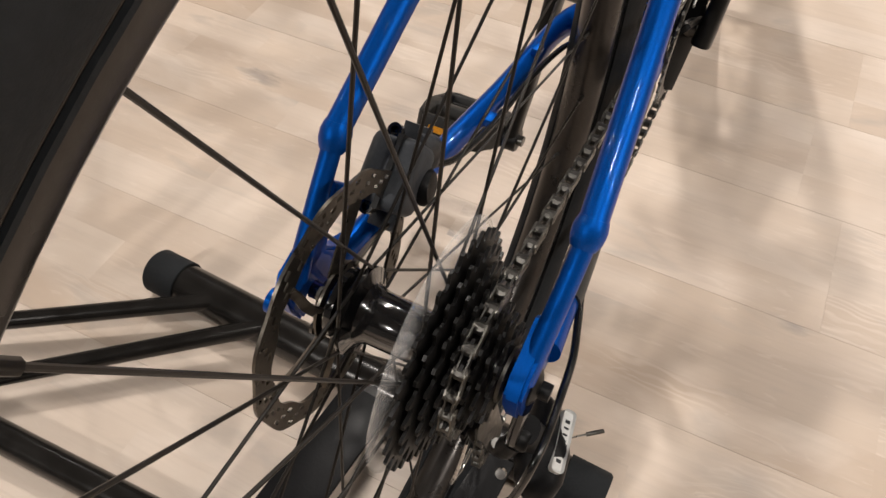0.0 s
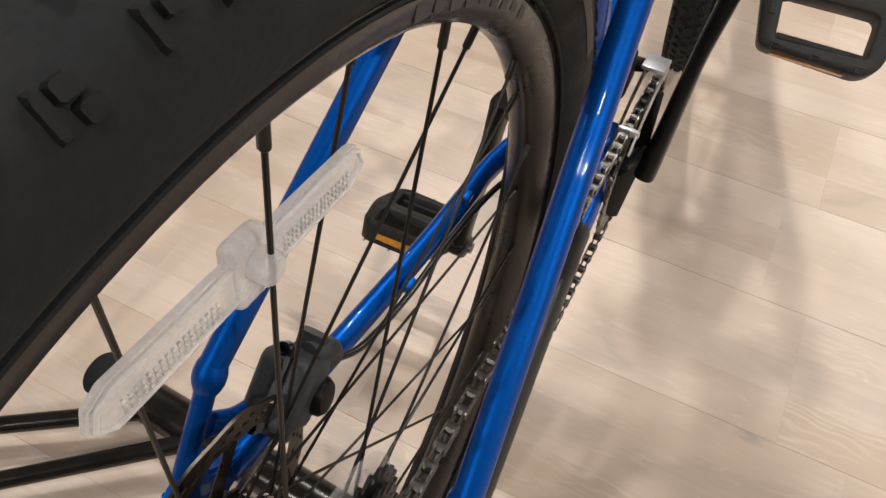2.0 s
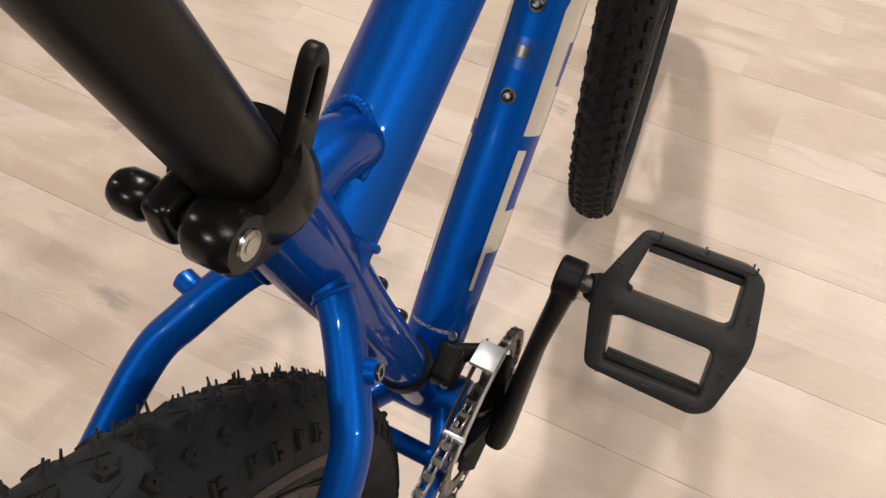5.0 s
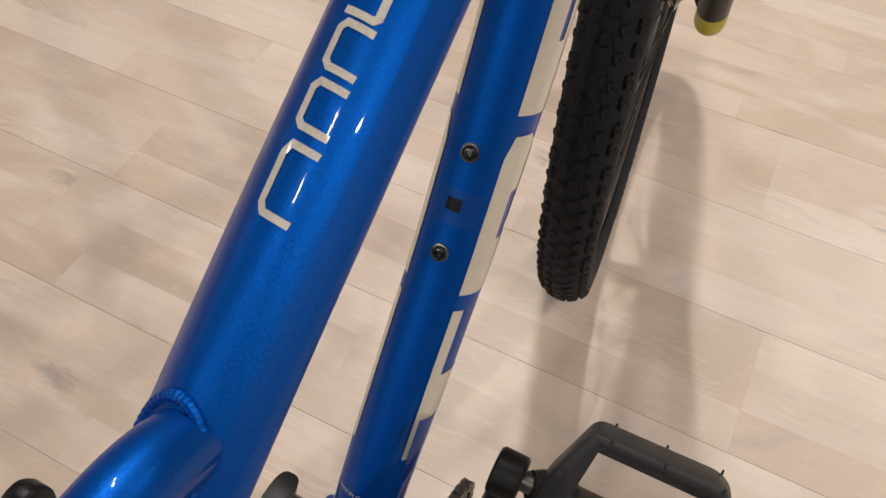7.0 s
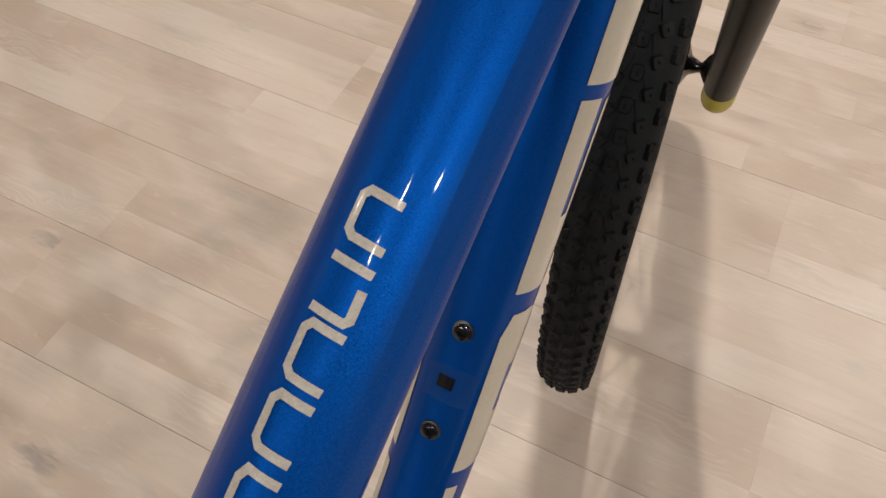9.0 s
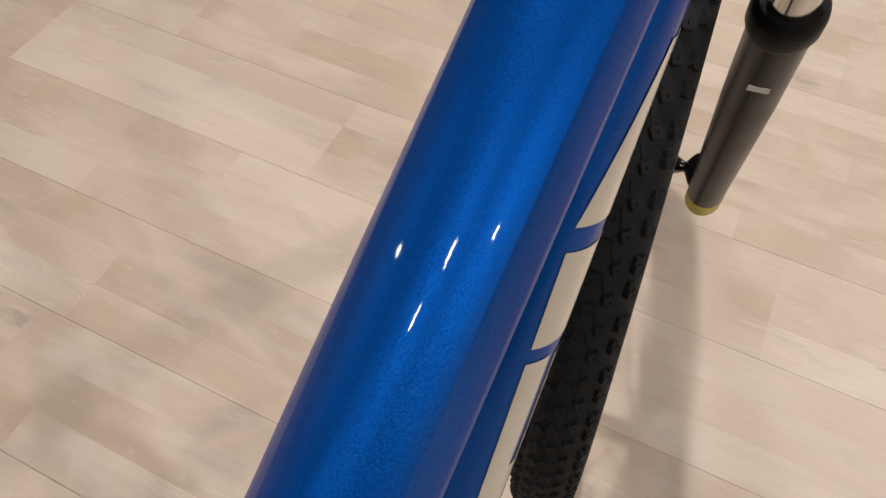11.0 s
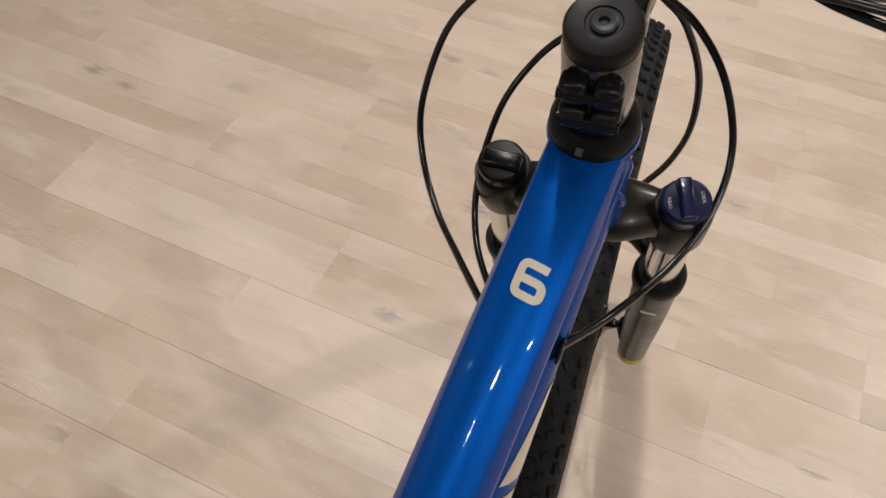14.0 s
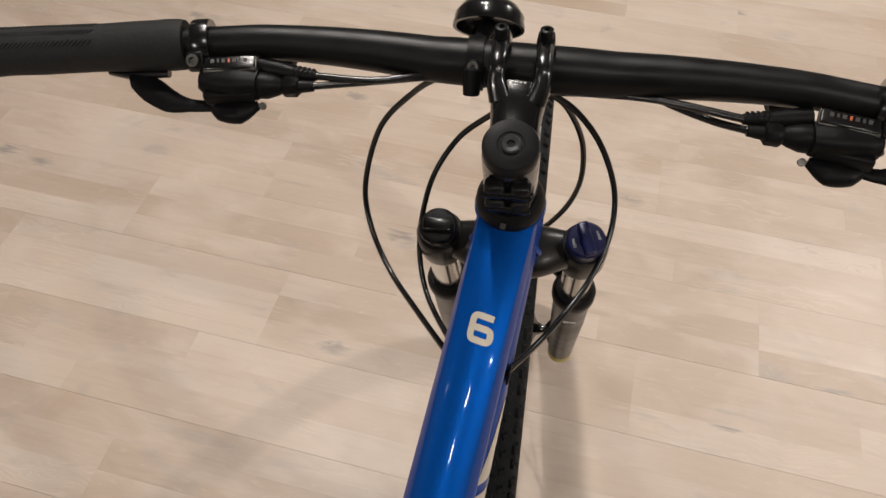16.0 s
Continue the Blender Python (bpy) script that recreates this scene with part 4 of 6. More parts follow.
def cassette():
    sizes = [34, 30, 26, 23, 20, 17, 15, 13]
    for k, teeth in enumerate(sizes):
        x = 0.0215 + 0.0048 * k
        part("sprocket", toothed(B(), teeth, x, 0.0019, 0.016 if k > 1 else 0.03), CASSETTE, REAR, "black toothed sprocket" if k else "large sprocket with worn dark teeth", smooth=False, xf=XF_R)
        if k < 2:
            bm = B()
            for j in range(5):
                th = 2 * math.pi * j / 5 + 0.3 * k
                sweep(bm, [around(th, 0.015, x), around(th + 0.25, 0.034, x)], [0.006, 0.004], 0.0009, 8, None, 6)
            part("sprocket_spider", bm, CASSETTE, REAR, xf=XF_R)
    part("lock_ring", lathe(B(), [(0.008, 0.0565), (0.0165, 0.0565), (0.0165, 0.0585), (0.008, 0.0595)], (0, 0, 0), (1, 0, 0), 32, True), DARKSTEEL, REAR, xf=XF_R)
    prof = [(0.030, 0.0178), (0.045, 0.0180), (0.066, 0.0172), (0.0745, 0.0160), (0.0765, 0.0148), (0.0765, 0.0136), (0.0735, 0.0146), (0.066, 0.0157), (0.045, 0.0165), (0.030, 0.0163)]
    part("spoke_protector", lathe(B(), prof, (0, 0, 0), (1, 0, 0), 72, True), CLEAR, REAR, "clear plastic spoke protector disc", xf=XF_R)
    for k in range(4):
        m = XF_R @ Matrix.Rotation(2 * math.pi * k / 4 + 0.6, 4, "X") @ pose(0.0145, 0, 0.062)
        part("protector_clip", box(B(), (0.006, 0.012, 0.007), m, 0.0012), CLEAR, REAR)


cassette()

# chain and cranks -------------------------------------------------------
RING_X, COG_X = 0.0535, 0.0407
CHAIN_STOPS = [(BB.y, BB.z, 0.0728, 1, RING_X), (AXLE_R.y, AXLE_R.z, 0.0406, 1, COG_X), (0.008, 0.290, 0.021, -1, COG_X), (0.045, 0.178, 0.021, 1, COG_X)]


def chain_line():
    runs = []
    n = len(CHAIN_STOPS)
    for i in range(n):
        y1, z1, r1, s1, x1 = CHAIN_STOPS[i]
        y2, z2, r2, s2, x2 = CHAIN_STOPS[(i + 1) % n]
        dy, dz = y2 - y1, z2 - z1
        d = math.hypot(dy, dz)
        ang = math.atan2(dz, dy) - math.asin((r2 * s2 - r1 * s1) / d)
        ly, lz = -math.sin(ang), math.cos(ang)
        runs.append(((y1 - r1 * s1 * ly, z1 - r1 * s1 * lz), (y2 - r2 * s2 * ly, z2 - r2 * s2 * lz)))
    pts = []
    for i in range(n):
        y, z, r, s, x = CHAIN_STOPS[i]
        came, goes = runs[i - 1][1], runs[i][0]
        a0, a1 = math.atan2(came[1] - z, came[0] - y), math.atan2(goes[1] - z, goes[0] - y)
        turn = (a1 - a0) % (2 * math.pi) if s > 0 else -((a0 - a1) % (2 * math.pi))
        steps = max(4, int(abs(turn) / 0.12))
        for k in range(steps + 1):
            a = a0 + turn * k / steps
            pts.append(V(x, y + r * math.cos(a), z + r * math.sin(a)))
        nx = CHAIN_STOPS[(i + 1) % n][4]
        b = runs[i][1]
        for k in range(1, 12):
            f = k / 12
            pts.append(V(x + (nx - x) * f, goes[0] + (b[0] - goes[0]) * f, goes[1] + (b[1] - goes[1]) * f))
    return pts


def resample(pts, step):
    pts = [*pts, pts[0]]
    total = sum((b - a).length for a, b in zip(pts, pts[1:]))
    n = 2 * round(total / step / 2)
    step = total / n
    out, left = [], 0.0
    for a, b in zip(pts, pts[1:]):
        l = (b - a).length
        while left < l - 1e-9:
            out.append(a.lerp(b, left / l))
            left += step
        left -= l
    return out[:n]


def chain():
    base = part("chain", rod(B(), V(COG_X, 0, R_TYRE), V(COG_X + 0.002, 0, R_TYRE), 0.004), DARKSTEEL, bike, "dark steel roller chain")
    spots = resample(chain_line(), 0.0127)
    meshes = []
    for kind, off in (("outer", 0.0033), ("inner", 0.0022)):
        bm = B()
        for s in (-1, 1):
            outline = []
            for k in range(8):
                a = math.pi / 2 + math.pi * k / 7
                outline.append((0.0038 * math.cos(a), 0.0042 * math.sin(a)))
            outline += [(0.0045, -0.0031), (0.0082, -0.0031)]
            for k in range(8):
                a = -math.pi / 2 + math.pi * k / 7
                outline.append((0.0127 + 0.0038 * math.cos(a), 0.0042 * math.sin(a)))
            outline += [(0.0082, 0.0031), (0.0045, 0.0031)]
            plate(bm, outline, 0.001, pose(0, 0, s * off))
        for x in (0.0, 0.0127):
            if kind == "inner":
                lathe(bm, [(0.0039, -0.0017), (0.0039, 0.0017)], (x, 0, 0), (0, 0, 1), 10)
            else:
                lathe(bm, [(0, -0.0042), (0.0018, -0.0042), (0.0018, 0.0042), (0, 0.0042)], (x, 0, 0), (0, 0, 1), 8)
        bmesh.ops.recalc_face_normals(bm, faces=bm.faces)
        me = bpy.data.meshes.new("chain_link_" + kind)
        bm.to_mesh(me)
        bm.free()
        me.materials.append(DARKSTEEL if kind == "inner" else vary(principled("chain_plate", (0.20, 0.19, 0.17), 0.38, 0.95), 200, 0.3))
        meshes.append(me)
    n = len(spots)
    for k, p in enumerate(spots):
        q = spots[(k + 1) % n]
        ob = new("chain_link", meshes[k % 2])
        ob.parent = base
        ob.matrix_basis = basis(p, q - p, V(1, 0, 0).cross(q - p))


chain()

CRANK = V(0, 0.042, 0.169).normalized()


def cranks():
    xf = Matrix.Translation(BB)
    big = part("crankset", toothed(B(), 36, RING_X, 0.0022, 0.058), DARKSTEEL, bike, "black double crankset with worn chainring", smooth=False, xf=xf)
    part("small_chainring", toothed(B(), 22, RING_X - 0.0075, 0.0022, 0.03), CASSETTE, big, smooth=False, xf=xf)
    bm = B()
    for k in range(4):
        th = 2 * math.pi * k / 4 + 0.5
        sweep(bm, [around(th, 0.0, RING_X + 0.002), around(th, 0.06, RING_X + 0.002)], [0.015, 0.008], 0.003, 12, None, 4)
    part("spider", bm, MATT, big, xf=xf)
    part("axle", lathe(B(), [(0, -0.066), (0.009, -0.066), (0.009, 0.068), (0, 0.068)], (0, 0, 0), (1, 0, 0), 20), DARKSTEEL, big, xf=xf)
    for s in (1, -1):
        line = [BB + V(s * 0.072, 0, 0) - CRANK * s * 0.010, BB + V(s * 0.075, 0, 0) + CRANK * s * 0.03, BB + V(s * 0.079, 0, 0) + CRANK * s * 0.10, BB + V(s * 0.0845, 0, 0) + CRANK * s * 0.15, BB + V(s * 0.0865, 0, 0) + CRANK * s * 0.174]
        arm = part("crank_arm", sweep(B(), curve(line, 6), [0.0185, 0.016, 0.013, 0.0125, 0.0125], [0.0096, 0.0080, 0.0066, 0.0076, 0.0086], 24, CRANK.cross(V(1, 0, 0)), 3.0), MATT, big, "black crank arm")
        e = BB + V(s * 0.0865, 0, 0) + CRANK * s * 0.175
        part("pedal_boss", lathe(B(), [(0, -0.0085), (0.0125, -0.0085), (0.0138, -0.007), (0.0138, 0.007), (0.0125, 0.0085), (0, 0.0085)], e, (s, 0, 0), 28), MATT, arm)
        c = BB + V(s * 0.0765, 0, 0)
        part("crank_bolt", lathe(B(), [(0, 0), (0.010, 0), (0.010, 0.003), (0.0055, 0.0035), (0.005, 0.001), (0, 0.001)], c, (s, 0, 0), 20), DARKSTEEL, big)
    return big


cranks()


def pedal(s):
    """A broad nylon platform pedal: a flat body pierced by two windows, with an amber reflector at front and back."""
    hub = BB + CRANK * (0.175 * s)
    c = hub + (V(0.1555, 0, 0) if s > 0 else V(-0.145, 0, 0.004))
    along = V(0, 0.725, 0.69).normalized() if s > 0 else V(0, math.cos(radians(24)), -math.sin(radians(24)))
    m = basis(c, (s, 0, 0), along * s) @ pose(0, 0, -0.0025)
    half = 0.0125
    right = [(0.0485, -0.006), (0.0485, 0.006), (0.0395, 0.0440), (0.0310, 0.0492), (-0.0365, 0.0475), (-0.0510, 0.0090)]
    outer = round_loop([(0.0410, -0.0430), *right, (-0.0510, -0.0090), (-0.0400, -0.0475), (0.0310, -0.0492)], [0.006, 0.006, 0.006, 0.005, 0.005, 0.006, 0.005, 0.005, 0.006, 0.005])
    win = [(-0.0295, 0.0415), (0.0285, 0.0425), (0.0328, 0.0085), (-0.0345, 0.0068)]
    holes = [round_loop(win, [0.003, 0.003, 0.006, 0.005]), round_loop([(-0.0365, -0.0080), (0.0290, -0.0065), (0.0312, -0.0375), (-0.0300, -0.0405)], [0.005, 0.006, 0.003, 0.003])]
    body = part("pedal", pierced_plate(B(), outer, holes, half, 0.0016), PEDAL, bike, "dark grey nylon platform pedal with amber reflectors", xf=m)
    # barrel round the axle, its neck towards the crank, and a ledge low in each window
    part("axle_barrel", sweep(B(), [V(-0.0560, 0, 0.002), V(-0.052, 0, 0), V(-0.038, 0, 0), V(-0.030, 0, 0)], [0.0085, 0.0105, 0.0132, 0.0100], None, 20), PEDAL, body, xf=m)
    for y in (0.0375, -0.0365):
        part("window_ledge", sweep(B(), [V(-0.0300, y, -0.002), V(0.0300, y + 0.001, -0.002)], 0.0032, 0.0062, 12, (0, 1, 0), 3.5), PEDAL, body, xf=m)
    stud = B()
    box(stud, (0.0062, 0.0012, 0.0016), None, 0.0003, 1)
    box(stud, (0.0012, 0.0046, 0.0016), pose(0.0025, 0.0020, 0), 0.0003, 1)
    me = bpy.data.meshes.new("grip_stud")
    stud.to_mesh(me)
    stud.free()
    me.materials.append(PEDAL)
    for x, y, turn in ((-0.0285, 0.0445, 0), (0.0, 0.0455, 0), (0.0300, 0.0460, 0), (-0.0285, -0.0435, 180), (0.0, -0.0440, 180), (0.0300, -0.0430, 180), (0.0390, 0.0200, -90), (0.0390, -0.0200, 90), (-0.0410, 0.0200, 90), (-0.0410, -0.0220, -90)):
        for z in (half, -half):
            ob = new("grip_stud", me)
            ob.parent = body
            ob.matrix_basis = m @ pose(x, y, z, 0, 0, turn)
    for y in (-1, 1):
        low = s > 0 and y > 0
        mm = m @ pose(-0.003, y * (0.0460 if low else 0.0479), -0.0078 if low else -0.0022)
        part("reflector", box(B(), (0.053, 0.0022, 0.0050 if low else 0.0085), mm, 0.0008, 1), ORANGE, body, "amber reflector strip")
    part("spindle", rod(B(), m @ V(-0.073, 0, 0), m @ V(-0.050, 0, 0), 0.0062, 16), DARKSTEEL, body)


pedal(1)
pedal(-1)

# fork -------------------------------------------------------------------
LEG_X, LEG_F = 0.0625, 0.012


def fork():
    crown_line = [head(LEG_F, -0.134, -LEG_X), head(LEG_F * 0.95, -0.130, -0.045), head(0.004, -0.118, -0.022), head(0.002, -0.117, 0), head(0.004, -0.118, 0.022), head(LEG_F * 0.95, -0.130, 0.045), head(LEG_F, -0.134, LEG_X)]
    crown = part("fork", sweep(B(), curve(crown_line, 5), [0.016, 0.017, 0.0235, 0.026, 0.0235, 0.017, 0.016], [0.016, 0.016, 0.015, 0.0145, 0.015, 0.016, 0.016], 20, FWD, 2.4), FORK, bike, "dark suspension fork with bare stanchions", xf=STEER)
    part("lower_headset_cup", lathe(B(), [(0, -0.118), (0.0265, -0.118), (0.027, -0.112), (0, -0.112)], HEAD_TOP, STEER_DIR, 32), GLOSS, bike)
    for s in (-1, 1):
        top = head(LEG_F, -0.111, s * LEG_X)
        down = (STEER_DIR - V(s * 0.019, 0, 0)).normalized()
        part("crown_socket", lathe(B(), [(0, 0.0), (0.0185, 0.0), (0.0205, -0.004), (0.0208, -0.036), (0.0195, -0.042), (0, -0.042)], top, STEER_DIR, 32), FORK, crown, xf=STEER)
        part("stanchion", lathe(B(), [(0.0, -0.03), (0.0150, -0.03), (0.0150, -0.2), (0, -0.2)], top, down, 32), CHROME, crown, "bare polished stanchion tube", xf=STEER)
        part("dust_seal", lathe(B(), [(0.0150, -0.137), (0.0185, -0.137), (0.0215, -0.141), (0.0225, -0.147), (0.0225, -0.158), (0.020, -0.164), (0.015, -0.164)], top, down, 32), PLASTIC, crown, xf=STEER)
        part("lower_leg", lathe(B(), [(0.015, -0.163), (0.0198, -0.163), (0.0198, -0.26), (0.0185, -0.35), (0.0172, -0.42), (0.0168, -0.456), (0, -0.456)], top, down, 32), FORK, crown, "dark grey lower fork leg", xf=STEER)
        part("leg_cap", lathe(B(), [(0.0, -0.455), (0.0171, -0.455), (0.0171, -0.476), (0.0150, -0.484), (0.009, -0.4885), (0, -0.4895)], top, down, 32), YELLOW, crown, "yellow end cap", xf=STEER)
        a = STEER.inverted() @ (STEER @ AXLE_F) + V(s * 0.053, 0, 0)
        b = top - STEER_DIR * 0.45 + V(s * 0.0085, 0, 0)
        part("fork_dropout", sweep(B(), [b, b.lerp(a, 0.6), a + FWD * 0.008], [0.014, 0.012, 0.012], 0.0045, 14, FWD, 3), FORK, crown, xf=STEER)
    # brake arch behind the tyre
    arch = [head(LEG_F - 0.004, -0.29, -LEG_X), head(LEG_F + 0.018, -0.265, -0.056), head(LEG_F + 0.03, -0.243, -0.03), head(LEG_F + 0.032, -0.238, 0), head(LEG_F + 0.03, -0.243, 0.03), head(LEG_F + 0.018, -0.265, 0.056), head(LEG_F - 0.004, -0.29, LEG_X)]
    part("fork_arch", sweep(B(), curve(arch, 5), [0.014, 0.010, 0.011, 0.011, 0.011, 0.010, 0.014], 0.007, 14, FWD, 3), FORK, crown, xf=STEER)
    # lockout dial (right) and preload cap (left)
    for s in (-1, 1):
        top = head(LEG_F, -0.111, s * LEG_X)
        mat = NAVY if s > 0 else SATIN
        dial = part("lockout_dial" if s > 0 else "preload_cap", lathe(B(), [(0, 0.0), (0.0165, 0.0), (0.017, 0.003), (0.0165, 0.0105), (0.0145, 0.0125), (0, 0.0128)], top, STEER_DIR, 32), mat, crown, "navy blue lockout dial" if s > 0 else "black preload cap", xf=STEER)
        m = STEER @ basis(top + STEER_DIR * 0.0140, (V(-0.35, 0, 0) + FWD).normalized() if s > 0 else V(1, 0, 0), FWD if s < 0 else V(-1, 0, 0.0))
        part("dial_ridge", box(B(), (0.0305, 0.0105, 0.007) if s > 0 else (0.0265, 0.0125, 0.0055), m, 0.0026, 3), mat, dial)
        if s > 0:
            for word, dx, dy, turn in (("OPEN", -0.001, 0.0106, 0), ("LOCK", 0.001, -0.0106, 180)):
                txt = bpy.data.curves.new("dial_word", "FONT")
                txt.body, txt.size, txt.align_x, txt.align_y = word, 0.0031, "CENTER", "CENTER"
                tmp = new("dial_word", txt)
                bpy.context.view_layer.update()
                me = bpy.data.meshes.new_from_object(tmp.evaluated_get(bpy.context.evaluated_depsgraph_get()))
                bpy.data.objects.remove(tmp)
                bpy.data.curves.remove(txt)
                me.transform(m @ pose(dx, dy, -0.0012, 0, 0, turn))
                me.materials.append(WHITE)
                ob = new("dial_word", me)
                ob.parent = dial
                tagged(ob, "small white printed word")
    return crown


FORK_OB = fork()

# cockpit ----------------------------------------------------------------
part("headset_cap", lathe(B(), [(0, 0.0005), (0.0238, 0.0005), (0.0246, 0.003), (0.0241, 0.008), (0.0212, 0.0135), (0.0183, 0.0165), (0.0, 0.0165)], HEAD_TOP, STEER_DIR, 40), PLASTIC, bike, "black headset cover")
m = basis(head(-0.0236, 0.0112), (1, 0, 0), (0, 0.5, 0.87))
part("headset_mark", box(B(), (0.004, 0.0045, 0.0008), m, 0.0003, 1), FAINT, bike, "small plain grey mark")
BAR_C = head(0.074, 0.058)


def stem():
    body = part("stem", lathe(B(), [(0, 0.017), (0.0168, 0.017), (0.0182, 0.026), (0.0182, 0.076), (0.0175, 0.080), (0, 0.080)], HEAD_TOP, STEER_DIR, 36), GLOSS, bike, "black stem with an open-faced bar clamp", xf=STEER)
    ext = [head(0.002, 0.058), head(0.016, 0.059), head(0.032, 0.060), head(0.046, 0.062), head(0.054, 0.063)]
    part("stem_neck", sweep(B(), curve(ext, 4), [0.0178, 0.0165, 0.0165, 0.0185, 0.0205], [0.0175, 0.016, 0.0155, 0.0155, 0.0145], 32, (1, 0, 0), 3.0), GLOSS, body, xf=STEER)
    part("stem_cap", lathe(B(), [(0, 0.080), (0.0172, 0.080), (0.0177, 0.082), (0.0177, 0.0895), (0.0168, 0.0915), (0.0155, 0.0919), (0.0085, 0.0919), (0.008, 0.0912), (0.0, 0.0912)], HEAD_TOP, STEER_DIR, 40), PLASTIC, body, "matt black top cap", xf=STEER)
    part("cap_bolt", lathe(B(), [(0, 0.0895), (0.0026, 0.0895), (0.0026, 0.0925), (0.0052, 0.0932), (0.0062, 0.0925), (0.0062, 0.091), (0, 0.091)], HEAD_TOP, STEER_DIR, 24), GREY, body, xf=STEER)
    for x in (-0.0145, 0.0145):
        # fingers of the clamp rise from the neck over the bar to a bolt each
        root = [head(0.040, 0.072, x * 0.75), head(0.050, 0.0785, x), head(0.060, 0.0835, x), BAR_C + STEER_DIR * 0.0215 + FWD * 0.002 + V(x, 0, 0)]
        finger = part("stem_finger", sweep(B(), curve(root, 5), [0.0075, 0.0062, 0.0055, 0.0056], [0.004, 0.0045, 0.0045, 0.004], 16, (1, 0, 0), 2.6), GLOSS, body, xf=STEER)
        pts = [BAR_C + (FWD * math.cos(a) + STEER_DIR * math.sin(a)) * 0.0198 + V(x, 0, 0) for a in (1.55 - 2.9 * k / 16 for k in range(17))]
        part("stem_clamp", sweep(B(), pts, 0.006, 0.0038, 12, (1, 0, 0), 3.2), GLOSS, body, xf=STEER)
        up = (FWD * 0.35 + STEER_DIR).normalized()
        foot = BAR_C + V(x, 0, 0) + STEER_DIR * 0.0205 + FWD * 0.006
        part("bolt_lug", sweep(B(), [foot - FWD * 0.006, foot, foot + FWD * 0.007], [0.0055, 0.0062, 0.0055], [0.004, 0.0048, 0.0044], 14, (1, 0, 0), 2.6), GLOSS, finger, xf=STEER)
        part("clamp_bolt", lathe(B(), [(0, 0), (0.0044, 0), (0.0044, 0.0075), (0.0037, 0.008), (0.002, 0.008), (0.002, 0.005), (0, 0.005)], foot + up * 0.003, up, 16), MATT, finger, xf=STEER)
    # pinch bolts on the rear split
    for u in (0.043, 0.066):
        for s in (-1, 1):
            m = basis(head(-0.0185, u, s * 0.008), (1, 0, 0), FWD)
            part("pinch_lug", box(B(), (0.0135, 0.011, 0.016), m, 0.0035, 3), MATT, body, xf=STEER)
        part("pinch_bolt", rod(B(), head(-0.0222, u, -0.0152), head(-0.0222, u, 0.0152), 0.0030, 12), SATIN, body, xf=STEER)
    part("stem_slot", box(B(), (0.0022, 0.004, 0.044), basis(head(-0.0178, 0.050), (1, 0, 0), FWD), 0), MATT, body, xf=STEER)
    # small white print: a vertical label on the flank and a line on top
    for k in range(6):
        part("label_bar", box(B(), (0.0006, 0.0042, 0.0012), basis(head(0.026, 0.052 + 0.0022 * k, 0.0166), (1, 0, 0), FWD), 0), WHITE, body, xf=STEER)
    for k in range(4):
        part("label_bar", box(B(), (0.0017, 0.0009, 0.0005), basis(head(0.0505, 0.0778, -0.004 + 0.0026 * k), (1, 0, 0), FWD), 0), WHITE, body, xf=STEER)


stem()


def bar_at(x):
    """The handlebar's centre line: straight in the middle, then swept back and a little up."""
    a = abs(x)
    back = 0.0 if a < 0.05 else (a - 0.05) ** 2 * 0.80 if a < 0.18 else 0.0135 + (a - 0.18) * 0.21
    rise = 0.0 if a < 0.06 else 0.012 * min(1, (a - 0.06) / 0.12)
    return BAR_C + V(x, -back - 0.030 * x, rise)


def cockpit():
    xs = np.linspace(-0.365, 0.365, 61)
    rad = [0.0159 if abs(x) < 0.045 else max(0.0111, 0.0159 - (abs(x) - 0.045) * 0.034) for x in xs]
    bm = sweep(B(), [bar_at(x) for x in xs], rad, None, 24)
    bar = part("handlebar", bm, MATT, bike, "matt black flat handlebar", xf=STEER)
    for s in (-1, 1):
        pts = [bar_at(s * x) for x in np.linspace(0.2436, 0.366, 24)]
        g = part("grip", sweep(B(), pts, [0.0168, 0.0165, 0.0158, 0.016, 0.0163, 0.016, 0.0168], None, 28), GRIP, bar, "black rubber grip with moulded pattern", xf=STEER)
        pts = [bar_at(s * x) for x in (0.2265, 0.229, 0.238, 0.2436)]
        part("grip_collar", sweep(B(), pts, [0.0160, 0.0168, 0.0172, 0.0168], None, 28), GRIP, g, xf=STEER)
        # raised grip pattern of slanting ribs
        bm = B()
        for k in range(26):
            x = 0.285 + 0.003 * k
            for a in (0.4, 0.9, 1.5, 2.0, 2.5):
                c0 = bar_at(s * x)
                t = (bar_at(s * (x + 0.001)) - c0).normalized()
                u = V(0, 0.34, 0.94)
                w = t.cross(u).normalized()
                p = c0 + (u * math.sin(a) + w * math.cos(a)) * 0.0161
                q = bar_at(s * (x + 0.004)) + (u * math.sin(a + 0.22) + w * math.cos(a + 0.22)) * 0.0161
                sweep(bm, [p, q], 0.0007, None, 5)
        tagged(part("grip_ribs", bm, GRIP, g, xf=STEER), kind="stuff")
        shifter(s, bar)
    bell(bar)
    return bar


